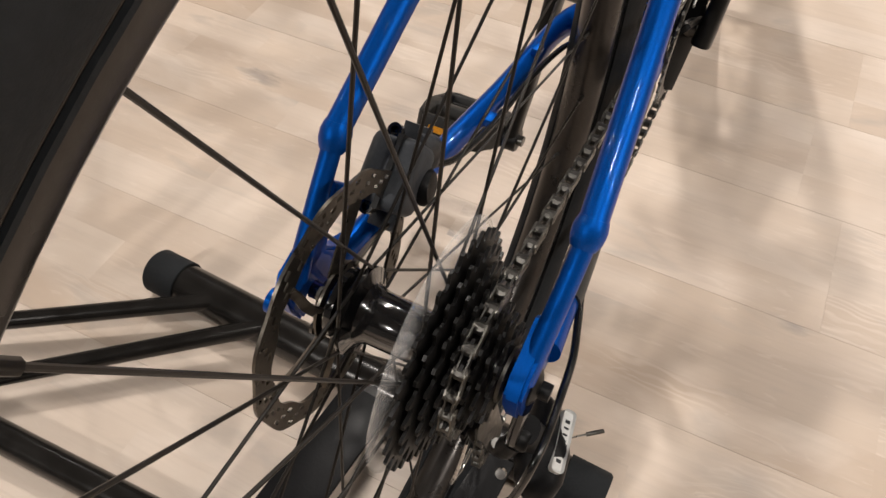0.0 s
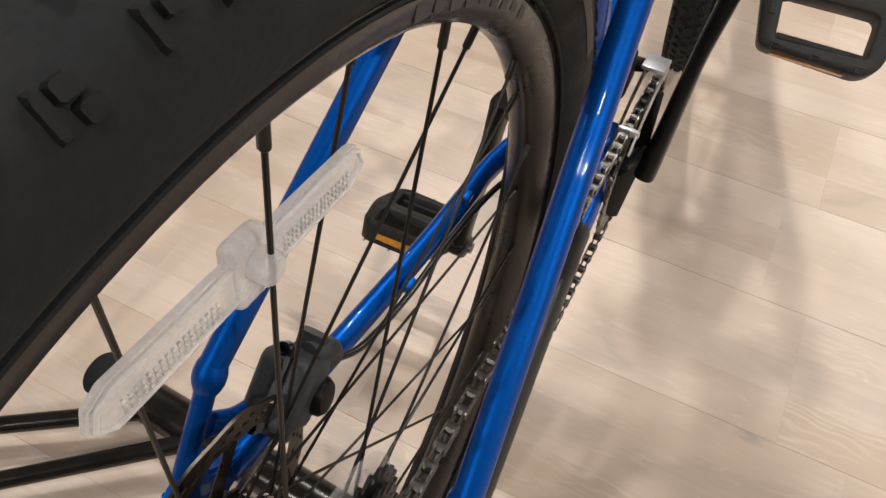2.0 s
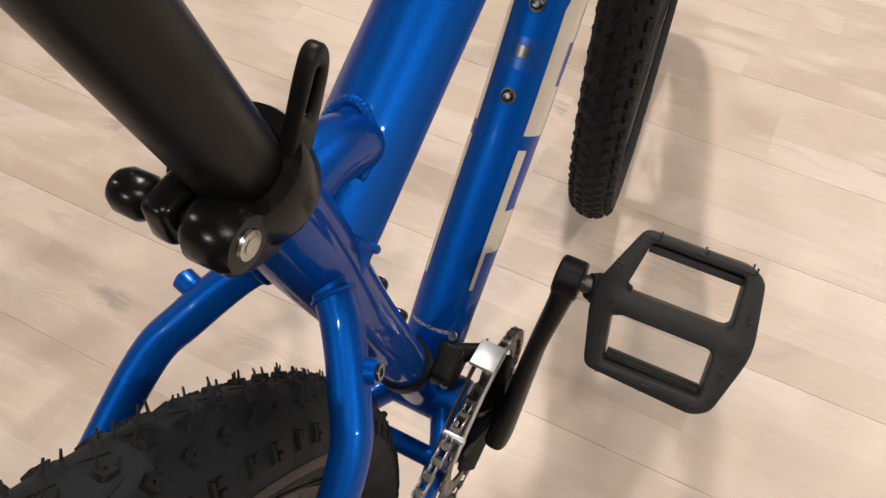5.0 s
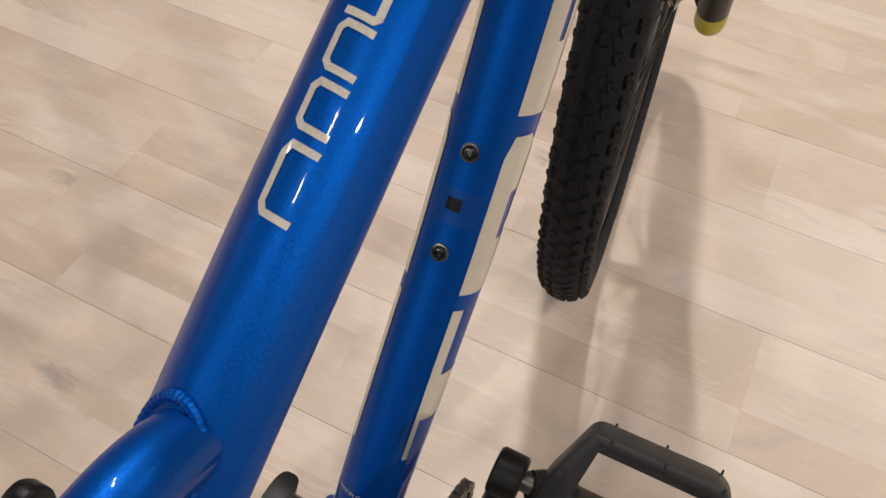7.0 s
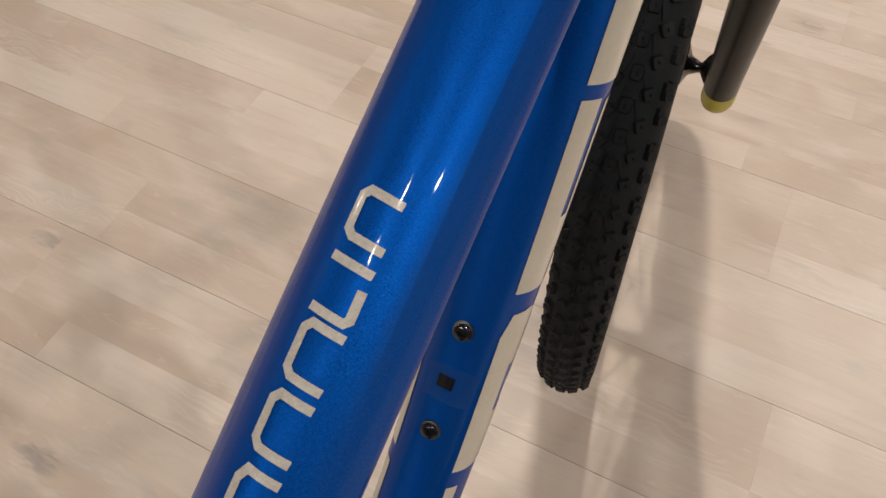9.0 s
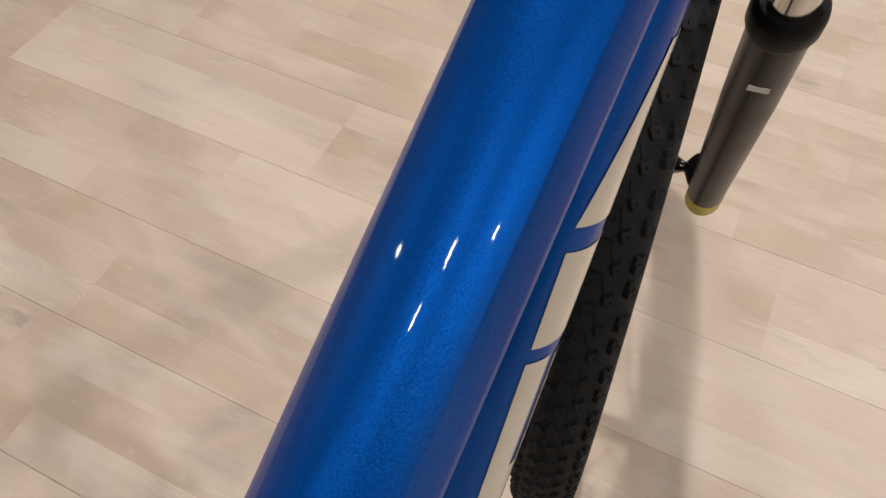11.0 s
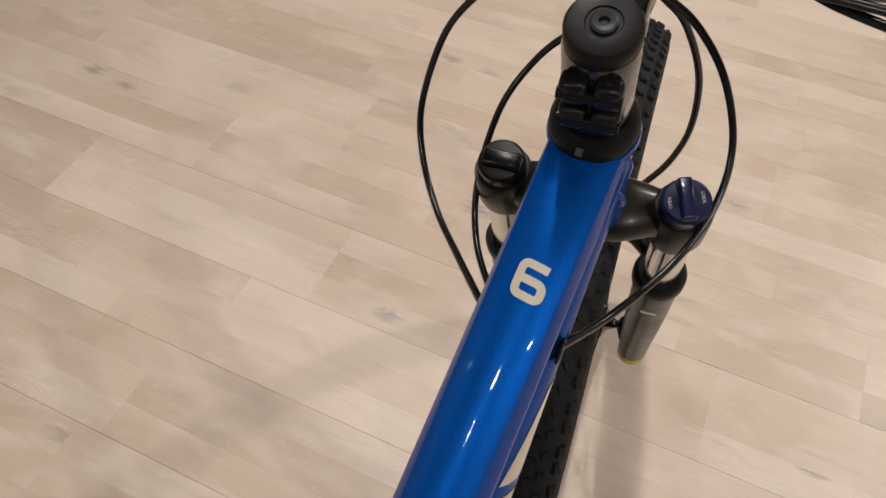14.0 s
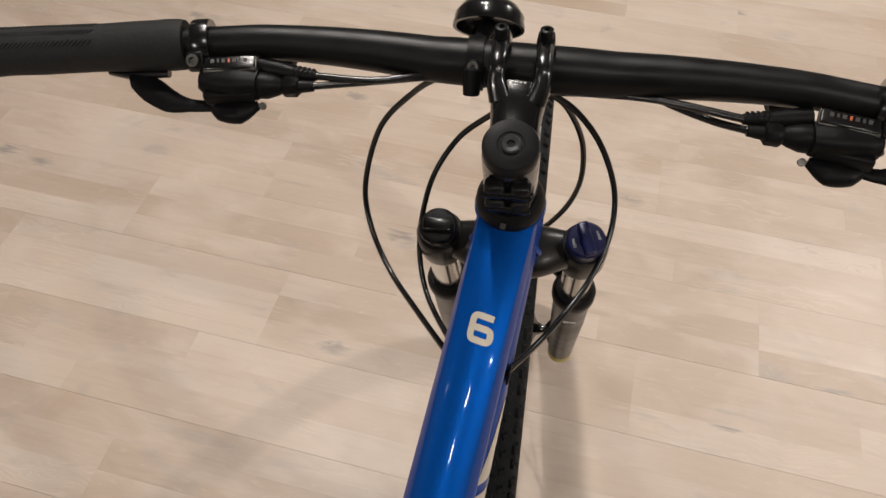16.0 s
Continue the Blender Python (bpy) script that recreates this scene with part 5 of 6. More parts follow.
def shifter(s, bar):
    """Brake lever clamp and gear shifter pod below and behind the bar."""
    c = bar_at(s * 0.218 + 0.003)
    t = (bar_at(s * 0.219) - bar_at(s * 0.217)).normalized()
    clampring = part("brake_lever", lathe(B(), [(0.0114, -0.0058), (0.0158, -0.0058), (0.0164, -0.004), (0.0164, 0.004), (0.0158, 0.0058), (0.0114, 0.0058)], c, t, 32, True), GLOSS, bar, "black brake lever and clamp", xf=STEER)
    back = V(0, -0.93, 0.36).normalized()
    m = basis(c + back * 0.0155 + V(0, -0.002, -0.007), t, back)
    part("clamp_lug", box(B(), (0.0115, 0.011, 0.014), m, 0.0025, 3), GLOSS, clampring, xf=STEER)
    part("clamp_screw", lathe(B(), [(0, 0), (0.0042, 0), (0.0042, 0.002), (0.0024, 0.002), (0.0022, 0.0004), (0, 0.0004)], c + back * 0.0195 + V(0, -0.003, -0.005), (0, -0.75, 0.66), 18), DARKSTEEL, clampring, xf=STEER)
    # lever body ahead of the bar, blade running outwards
    p = bar_at(s * 0.188) + V(0, 0.014, -0.012)
    part("lever_body", sweep(B(), curve([p + V(-s * 0.030, -0.006, -0.006), p, p + V(s * 0.03, 0.010, -0.006)], 5), [0.006, 0.0095, 0.0085], [0.006, 0.008, 0.007], 14), PLASTIC, clampring, xf=STEER)
    blade = [p + V(s * 0.028, 0.010, -0.010), p + V(s * 0.05, 0.022, -0.024), p + V(s * 0.09, 0.026, -0.030), p + V(s * 0.13, 0.022, -0.032)]
    part("lever_blade", sweep(B(), curve(blade, 6), [0.006, 0.0055, 0.006, 0.006], [0.004, 0.0035, 0.0035, 0.0035], 12, (0, 0, 1)), GLOSS, clampring, xf=STEER)
    # shifter pod
    q = bar_at(s * 0.195) + V(0.003, -0.024, -0.014)
    out = V(s, 0, 0)
    pod = part("shifter", sweep(B(), curve([q + out * 0.020, q + out * 0.012, q - out * 0.006, q - out * 0.019], 4), [0.009, 0.0125, 0.0125, 0.0095], [0.009, 0.0115, 0.0115, 0.009], 24, (0, 1, 0.2), 3.2), PLASTIC, bar, "black gear shifter with display window", xf=STEER)
    mw = STEER @ basis(q + V(0, 0.0035, 0.0112), t * s, (0, 1, 0.3))
    rim = part("window_rim", box(B(), (0.036, 0.0120, 0.004), mw, 0.0018, 3), DARKSTEEL, pod, "metallic grey rim of the gear window")
    part("display_window", box(B(), (0.034, 0.0100, 0.003), mw @ pose(0, 0, 0.0018), 0.0012, 3), GLOSS, pod, "glossy dark gear window")
    for k in range(7):
        part("window_mark", box(B(), (0.0014 if k % 2 else 0.0024, 0.0030, 0.0004), mw @ pose(-0.011 + 0.0036 * k, 0.0012, 0.0033)), ORANGE_MARK if k == 3 else FAINT, rim)
    part("pod_step", box(B(), (0.034, 0.008, 0.010), STEER @ basis(q + V(0, -0.010, -0.004), t * s, (0, 1, 0.1)), 0.0025, 3), PLASTIC, pod)
    # rounded thumb paddle with an arm to the longer finger lever
    pts = curve([q + V(s * 0.017, -0.0075, -0.012), q + V(s * 0.006, -0.0125, -0.0145), q + V(-s * 0.006, -0.0130, -0.0145), q + V(-s * 0.018, -0.0075, -0.012)], 5)
    part("thumb_paddle", sweep(B(), pts, [0.003, 0.0085, 0.009, 0.003], [0.003, 0.0062, 0.0065, 0.003], 18, (0, 1, 0.3)), PLASTIC, pod, "rounded black thumb paddle", xf=STEER)
    f = bar_at(s * 0.228)
    pts = curve([q + V(s * 0.012, -0.0105, -0.014), f + V(-s * 0.006, -0.0295, -0.028), f + V(s * 0.008, -0.0285, -0.027), f + V(s * 0.022, -0.0225, -0.024), f + V(s * 0.033, -0.0165, -0.020), f + V(s * 0.039, -0.014, -0.018)], 5)
    part("finger_lever", sweep(B(), pts, [0.004, 0.005, 0.0085, 0.0098, 0.0085, 0.004], [0.0025, 0.003, 0.0042, 0.0046, 0.004, 0.0025], 18, (0, 1, 0.25)), PLASTIC, pod, "matt black finger lever", xf=STEER)
    g = f + V(s * 0.043, -0.014, -0.018)
    part("lever_stop", sweep(B(), [f + V(s * 0.012, -0.012, -0.016), g, g + V(s * 0.013, 0.002, 0)], [0.003, 0.0034, 0.003], 0.003, 10), GLOSS, pod, xf=STEER)
    for dx, dy, dz in ((0.020, -0.006, -0.002), (0.012, -0.012, -0.009), (-0.023, -0.012, -0.009)):
        part("pod_screw", lathe(B(), [(0, 0), (0.0026, 0), (0.0024, 0.002), (0, 0.0022)], q + V(s * dx, dy, dz), (0, -0.6, 0.8), 12), DARKSTEEL, pod, xf=STEER)
    # barrel adjuster with its nut, and the brake cable's ribbed boot
    a = bar_at(s * 0.177) + V(0.003, -0.026, -0.016)
    part("adjuster", sweep(B(), [a, a + V(-s * 0.006, 0, 0), a + V(-s * 0.013, 0.001, 0), a + V(-s * 0.0165, 0.001, 0)], [0.0092, 0.0088, 0.0068, 0.005], None, 20), PLASTIC, pod, "black barrel adjuster", xf=STEER)
    part("adjuster_nut", sweep(B(), [a + V(-s * 0.0165, 0.001, 0), a + V(-s * 0.018, 0.001, 0), a + V(-s * 0.026, 0.002, 0), a + V(-s * 0.0275, 0.002, 0)], [0.006, 0.0074, 0.0074, 0.006], None, 8), PLASTIC, pod, xf=STEER)
    part("adjuster_sleeve", sweep(B(), [a + V(-s * 0.027, 0.002, 0), a + V(-s * 0.037, 0.003, 0)], [0.0046, 0.0036], None, 14), PLASTIC, pod, xf=STEER)
    b0 = bar_at(s * 0.178) + V(0.002, -0.014, -0.010)
    part("cable_boot", sweep(B(), [b0, b0 + V(-s * 0.014, -0.001, -0.001), b0 + V(-s * 0.026, -0.002, -0.002), b0 + V(-s * 0.040, -0.003, -0.002)], [0.007, 0.0062, 0.005, 0.0034], None, 14), PLASTIC, pod, xf=STEER)
    for k in range(5):
        o = b0 + V(-s * (0.024 + 0.0032 * k), -0.002, -0.002)
        part("boot_rib", lathe(B(), [(0.003, 0), (0.0058 - 0.0004 * k, 0.0003), (0.0058 - 0.0004 * k, 0.0016), (0.003, 0.0019)], o, (-s, 0, 0), 14, True), PLASTIC, pod, xf=STEER)


def bell(bar):
    c = bar_at(-0.031)
    ring = part("bell", lathe(B(), [(0.0162, -0.0055), (0.0182, -0.0055), (0.0182, 0.0055), (0.0162, 0.0055)], c, (1, 0, 0), 28, True), PLASTIC, bar, "small black bell with a clamp", xf=STEER)
    back = V(0, -0.86, 0.5)
    part("bell_lug", sweep(B(), [c + back * 0.014, c + back * 0.023 + V(0, -0.002, -0.003), c + V(0, -0.028, -0.004)], [0.0065, 0.0068, 0.0055], [0.006, 0.0065, 0.006], 14, (1, 0, 0)), PLASTIC, ring, xf=STEER)
    part("bell_screw", lathe(B(), [(0, 0), (0.0036, 0), (0.0036, 0.0015), (0.0018, 0.0015), (0.0016, 0.0004), (0, 0.0004)], c + V(0, -0.021, 0.0125), (0, -0.55, 0.83), 16), DARKSTEEL, ring, xf=STEER)
    up = V(0, 0.55, 0.83).normalized()
    o = c + V(0.004, 0.040, 0.006)
    part("bell_dome", lathe(B(), [(0.0242, 0.0), (0.025, 0.001), (0.0243, 0.008), (0.0195, 0.0145), (0.0095, 0.018), (0, 0.0185)], o - up * 0.004, (0, 0.80, 0.60), 36), GLOSS, ring, "gloss black bell dome", xf=STEER)
    part("bell_rim", lathe(B(), [(0.023, -0.0012), (0.0254, -0.0012), (0.0254, 0.0014), (0.023, 0.0014)], o - up * 0.004, (0, 0.80, 0.60), 36, True), GLOSS, ring, xf=STEER)
    part("bell_arm", sweep(B(), [c + V(0, 0.012, 0.008), o - up * 0.003], 0.0055, None, 12), PLASTIC, ring, xf=STEER)


cockpit()

# ---- cables ----


def cable(points, name="cable", r=0.0025, label="", n=8):
    return part(name, sweep(B(), curve(points, n), r, None, 10), CABLE, bike, label)


def steered(p):
    return STEER @ Vector(p)


def gear_end(s):
    return steered(bar_at(s * 0.177) + V(-s * 0.036 + 0.003, -0.023, -0.016))


def brake_end(s):
    return steered(bar_at(s * 0.178) + V(-s * 0.039 + 0.002, -0.017, -0.012))


def cables():
    aL, bL, aR, bR = gear_end(-1), brake_end(-1), gear_end(1), brake_end(1)
    cable([aL, aL + V(0.045, 0.019, 0.000), V(-0.064, 0.887, 0.9735), V(-0.030, 0.920, 0.957), V(0.0079, 0.945, 0.9283), V(0.0321, 0.952, 0.9087), V(0.0568, 0.948, 0.8807), V(0.0752, 0.937, 0.8428), V(0.0783, 0.91, 0.8135), V(0.0665, 0.87, 0.7938), V(0.0427, 0.817, 0.791), V(0.022, 0.7672, 0.811)], label="black gear cable housing")
    cable([bL, bL + V(0.040, 0.008, -0.001), V(-0.067, 0.887, 0.976), V(-0.035, 0.925, 0.960), V(0.007, 0.955, 0.9206), V(0.0253, 0.97, 0.8925), V(0.0415, 0.98, 0.8479), V(0.0444, 0.98, 0.7963), V(0.025, 0.98, 0.7412), V(-0.03, 0.99, 0.65), V(-0.075, 1.04, 0.45)], label="black front brake cable housing")
    cable([aR, V(0.1190, 0.886, 0.979), V(0.0925, 0.898, 0.976), V(0.070, 0.912, 0.973), V(0.03, 0.930, 0.963), V(-0.03, 0.925, 0.95), V(-0.0694, 0.925, 0.9425), V(-0.0999, 0.935, 0.9095), V(-0.1272, 0.934, 0.8677), V(-0.1385, 0.919, 0.8123), V(-0.1292, 0.9, 0.7796), V(-0.1034, 0.87, 0.7627), V(-0.0675, 0.83, 0.7722), V(-0.024, 0.777, 0.801)], label="black gear cable housing")
    cable([bR, V(0.0825, 0.892, 0.983), V(0.045, 0.897, 0.975), V(0.019, 0.905, 0.964), V(-0.004, 0.93, 0.938), V(-0.0367, 0.945, 0.8949), V(-0.0628, 0.945, 0.8615), V(-0.0798, 0.925, 0.8251), V(-0.0834, 0.9, 0.7734), V(-0.0636, 0.855, 0.7587), V(-0.024, 0.80, 0.77)], label="black rear brake cable housing")


cables()

# ---- derailleurs, caliper ----


def front_derailleur():
    base = part("front_derailleur", lathe(B(), [(0.0178, -0.009), (0.0205, -0.009), (0.0205, 0.009), (0.0178, 0.009)], V(0, seat_y(0.405), 0.405), ST_DIR, 28, True), PLASTIC, bike, "front derailleur with a bright steel cage")
    part("derailleur_body", box(B(), (0.016, 0.028, 0.036), basis(V(0.030, 0.420, 0.410), (1, 0, 0), (0, 1, 0.3)), 0.004, 3), PLASTIC, base)
    part("link_arm", sweep(B(), [V(0.024, 0.42, 0.425), V(0.036, 0.435, 0.41), V(0.044, 0.444, 0.404)], [0.006, 0.007, 0.006], 0.004, 12, (0, 1, 0)), MATT, base)
    for x, h in ((RING_X - 0.0085, 0.018), (RING_X + 0.0065, 0.022)):
        arc = [BB + V(x - BB.x, 0.093 * math.sin(a), 0.090 * math.cos(a)) for a in np.linspace(-0.80, 0.16, 12)]
        part("cage_plate", sweep(B(), arc, [0.0045, 0.0055, 0.0065, 0.008], 0.0008, 8, (0, 0.1, 1), 5), ALU if x > RING_X else DARKSTEEL, base, "bright steel cage plate")
    a = BB + V(RING_X, 0.093 * math.sin(0.2), 0.102 * math.cos(0.2))
    part("cage_bridge", box(B(), (0.019, 0.024, 0.0035), basis(V(RING_X - 0.0015, 0.438, 0.413), (1, 0, 0), (0, 1, -0.2)), 0.001), ALU, base)
    a = BB + V(RING_X, 0.098 * math.sin(-0.6), 0.092 * math.cos(-0.6))
    part("cage_tail", box(B(), (0.017, 0.004, 0.007), basis(a, (1, 0, 0), (0, 1, 0)), 0.001), ALU, base)
    for p in ((0.024, 0.410, 0.402), (0.033, 0.409, 0.404), (0.027, 0.432, 0.432)):
        part("limit_screw", lathe(B(), [(0, 0), (0.0032, 0), (0.003, 0.003), (0.0012, 0.003), (0.001, 0.0018), (0, 0.0018)], V(*p), (0.1, -0.6, 0.7), 14), STEEL, base)


front_derailleur()


def rear_derailleur():
    hang = part("rear_derailleur", sweep(B(), [V(0.0715, -0.004, 0.350), V(0.0715, -0.01, 0.338), V(0.0715, -0.012, 0.326)], [0.010, 0.009, 0.008], 0.004, 12, (0, 1, 0), 3), GLOSS, bike, "black rear derailleur with a white label")
    part("mounting_bolt", lathe(B(), [(0, -0.006), (0.006, -0.006), (0.0068, -0.003), (0.0068, 0.003), (0.0058, 0.0045), (0.003, 0.0045), (0.003, 0.002), (0, 0.002)], V(0.076, -0.012, 0.326), (1, 0, 0), 20), MATT, hang)
    body = [V(0.075, 0.034, 0.292), V(0.083, 0.020, 0.291), V(0.087, 0.004, 0.288), V(0.092, -0.012, 0.281), V(0.097, -0.021, 0.270)]
    part("derailleur_body", sweep(B(), curve(body, 5), [0.006, 0.0140, 0.0175, 0.0150, 0.006], [0.007, 0.0135, 0.0160, 0.0140, 0.006], 24, (1, 0, 0), 2.4), PLASTIC, hang)
    knuckle = [V(0.076, -0.008, 0.332), V(0.076, -0.004, 0.318), V(0.078, 0.004, 0.300)]
    part("knuckle", sweep(B(), curve(knuckle, 4), [0.008, 0.0095, 0.010], [0.009, 0.010, 0.010], 18, (1, 0, 0), 2.6), PLASTIC, hang)
    link = [V(0.072, -0.012, 0.318), V(0.066, -0.010, 0.298), V(0.060, -0.002, 0.276)]
    part("link_arm", sweep(B(), curve(link, 4), [0.006, 0.007, 0.006], [0.005, 0.006, 0.005], 14, (1, 0, 0), 2.6), PLASTIC, hang)
    m = basis(V(0.0965, 0.0095, 0.3005), (0.15, -0.97, -0.10), (0.86, 0.14, -0.45))
    lab = part("label", box(B(), (0.040, 0.0090, 0.0016), m, 0.0030, 3), WHITE, hang, "white label with dark bars")
    for k in range(7):
        part("label_bar", box(B(), (0.0013 if k % 3 else 0.0022, 0.0034, 0.001), m @ pose(-0.0125 + 0.0042 * k, 0, 0.0005)), GREY, lab)
    for y, z in ((0.008, 0.290), (0.045, 0.178)):
        part("jockey_wheel", toothed(B(), 10, COG_X, 0.003, 0.004), MATT, hang, smooth=False, xf=Matrix.Translation((0, y, z)))
    for x in (COG_X - 0.006, COG_X + 0.006):
        pl = [(-0.006, 0.298), (0.010, 0.304), (0.022, 0.294), (0.040, 0.236), (0.057, 0.182), (0.054, 0.168), (0.040, 0.166), (0.032, 0.180), (0.014, 0.236), (-0.006, 0.284)]
        part("cage_plate", plate(B(), pl, 0.0016, basis((x, 0, 0), (0, 1, 0), (0, 0, 1)), 0.0003), DARKSTEEL, hang)
    wire = [V(0.040, 0.004, 0.275), V(0.040, -0.012, 0.246), V(0.036, -0.014, 0.214), V(0.036, 0.004, 0.200), V(0.037, 0.018, 0.208)]
    part("chain_guard_wire", sweep(B(), curve(wire, 5), 0.0012, None, 8), STEEL, hang)
    part("limit_screw", lathe(B(), [(0, 0), (0.0035, 0), (0.0033, 0.004), (0, 0.004)], V(0.062, -0.010, 0.302), (0, -0.5, 0.85), 14), STEEL, hang)
    part("limit_screw", lathe(B(), [(0, 0), (0.0035, 0), (0.0033, 0.004), (0, 0.004)], V(0.070, -0.018, 0.282), (0, -0.6, 0.8), 14), STEEL, hang)
    # adjusting barrel with its thread, and a pale spring end beside it
    part("barrel", lathe(B(), [(0, 0), *[(0.0030 - 0.0005 * (k % 2), 0.0005 + 0.0009 * k) for k in range(14)], (0, 0.0135)], V(0.069, -0.005, 0.324), (0.93, 0, -0.36), 14), DARKSTEEL, hang)
    part("spring_end", sweep(B(), curve([V(0.0655, -0.010, 0.309), V(0.0665, -0.008, 0.315), V(0.0685, -0.005, 0.322), V(0.0690, -0.003, 0.328)], 4), 0.0017, 0.0010, 8), PALE, hang)
    cable([V(0.054, 0.24, 0.314), V(0.062, 0.15, 0.330), V(0.072, 0.09, 0.346), V(0.079, 0.062, 0.347), V(0.0845, 0.040, 0.344), V(0.0868, 0.016, 0.338), V(0.0885, -0.010, 0.339), V(0.0875, -0.028, 0.332), V(0.084, -0.036, 0.306), V(0.079, -0.032, 0.276)], label="black gear cable housing loop")
    w = [V(0.092, 0.010, 0.296), V(0.100, 0.0145, 0.299), V(0.108, 0.0205, 0.300)]
    part("inner_cable", sweep(B(), curve(w, 4), 0.0006, None, 6), STEEL, hang)
    d = (w[-1] - w[-2]).normalized()
    part("cable_end_cap", rod(B(), w[-1], w[-1] + d * 0.011, 0.0014, 10), DARKSTEEL, hang, "dark crimped cable end")


rear_derailleur()


def caliper():
    o = V(-0.0535, 0.078, 0.397)
    ax, up = V(0, 0.78, 0.62).normalized(), V(0, -0.62, 0.78).normalized()
    m = basis(o, ax, V(1, 0, 0))
    base = part("brake_caliper", box(B(), (0.046, 0.033, 0.036), m, 0.007, 3), CALIPER, bike, "dark grey mechanical disc brake caliper")
    part("caliper_arm", sweep(B(), curve([o + V(0.002, 0.018, 0.008), o + V(0.005, 0.032, -0.004), o + V(0.004, 0.036, -0.020)], 4), [0.011, 0.011, 0.008], [0.009, 0.009, 0.007], 16), CALIPER, base)
    part("adjuster_knob", lathe(B(), [(0, 0), (0.0112, 0), (0.0122, 0.003), (0.0122, 0.006), (0.010, 0.009), (0, 0.0095)], o + V(0.012, 0.008, -0.012), (1, 0.15, 0.1), 24), PLASTIC, base)
    part("caliper_slot", box(B(), (0.046, 0.0035, 0.03), m @ pose(0, 0.0028, -0.006)), MATT, base)
    for d in (-0.024, 0.024):
        c = o + ax * d + V(-0.004, 0, 0)
        part("caliper_bolt", lathe(B(), [(0, 0), (0.0046, 0), (0.0046, 0.006), (0.0026, 0.006), (0.0024, 0.002), (0, 0.002)], c + up * 0.010, up, 16), GLOSS, base)
    part("caliper_bracket", sweep(B(), [o - ax * 0.034 - up * 0.010, o - up * 0.014, o + ax * 0.034 - up * 0.010], 0.009, 0.005, 12, (1, 0, 0), 4), CALIPER, base)
    part("mount_bridge", sweep(B(), curve([V(-0.0715, 0.034, 0.414), V(-0.067, 0.05, 0.398), V(-0.066, 0.085, 0.375), V(-0.064, 0.105, 0.352)], 5), 0.005, 0.008, 14, (1, 0, 0)), BLUE, bike)
    cable([o + V(0.006, 0.036, -0.022), V(-0.040, 0.14, 0.362), V(-0.038, 0.20, 0.345), V(-0.036, 0.27, 0.338), V(-0.030, 0.34, 0.325), V(-0.022, 0.41, 0.29)], label="black rear brake cable housing")
    for y in (0.205, 0.30):
        part("cable_guide", box(B(), (0.008, 0.012, 0.008), pose(-0.043, y, 0.343), 0.002), BLUE, bike)


caliper()
# axle nuts and a bright hole in the left dropout
part("axle_nut", lathe(B(), [(0, 0), (0.011, 0), (0.011, 0.004), (0.008, 0.006), (0.0052, 0.007), (0.0052, 0.013), (0, 0.013)], AXLE_R + V(0.070, 0, 0), (1, 0, 0), 20), MATT, bike)
part("axle_nut", lathe(B(), [(0, 0), (0.011, 0), (0.011, 0.004), (0.008, 0.006), (0.0052, 0.007), (0.0052, 0.013), (0, 0.013)], AXLE_R + V(-0.075, 0, 0), (-1, 0, 0), 20), STEEL, bike)
bm = lathe(B(), [(0.0035, -0.003), (0.0075, -0.003), (0.0075, 0.003), (0.0035, 0.003)], V(-0.0715, -0.026, 0.384), (1, 0, 0), 20, True)
part("rack_eyelet", bm, BLUE, bike)

# ---- wheel reflector ----


def reflector():
    a, b = V(-0.004, 0.102, 0.5935), V(-0.004, -0.031, 0.6155)
    mid = (a + b) / 2
    m = basis(mid, a - b, (1, 0, 0))
    h = (a - b).length / 2
    flat = m @ Matrix.Rotation(-math.pi / 2, 4, "X")
    outline = [(-h, -0.003), (-h + 0.006, -0.0085), (h - 0.010, -0.0085), (h, -0.002), (h - 0.003, 0.006), (h - 0.007, 0.0085), (-h + 0.009, 0.0085), (-h + 0.002, 0.0045)]
    ob = part("reflector", plate(B(), outline, 0.0045, flat, 0.0012), PRISM, REAR, "clear prismatic spoke reflector")
    ring = [flat @ V(x * 0.97, y * 0.86, 0.0026) for x, y in [*outline, outline[0]]]
    part("reflector_rim", sweep(B(), ring, 0.0011, None, 8, cap=False), PRISM, ob)
    for sgn in (-1, 1):
        bm = B()
        for k in range(17):
            for y in (-0.0055, -0.0030, -0.0005):
                x = sgn * (0.017 + 0.0024 * k)
                box(bm, (0.0011, 0.0017, 0.0008), flat @ pose(x, y, 0.0026, 0, 0, 12))
        tagged(part("prism_relief", bm, GRAIN, ob, "rows of fine grey prisms", smooth=False), kind="stuff")
    part("reflector_clip", box(B(), (0.018, 0.009, 0.026), m, 0.003, 3), PRISM, ob)
    part("clip_boss", lathe(B(), [(0, 0), (0.006, 0), (0.006, 0.006), (0.005, 0.0075), (0, 0.0075)], m @ V(0.0, 0.0045, -0.004), m.to_3x3() @ V(0, 1, 0), 20), PRISM, ob)


reflector()

# ---- decals ----


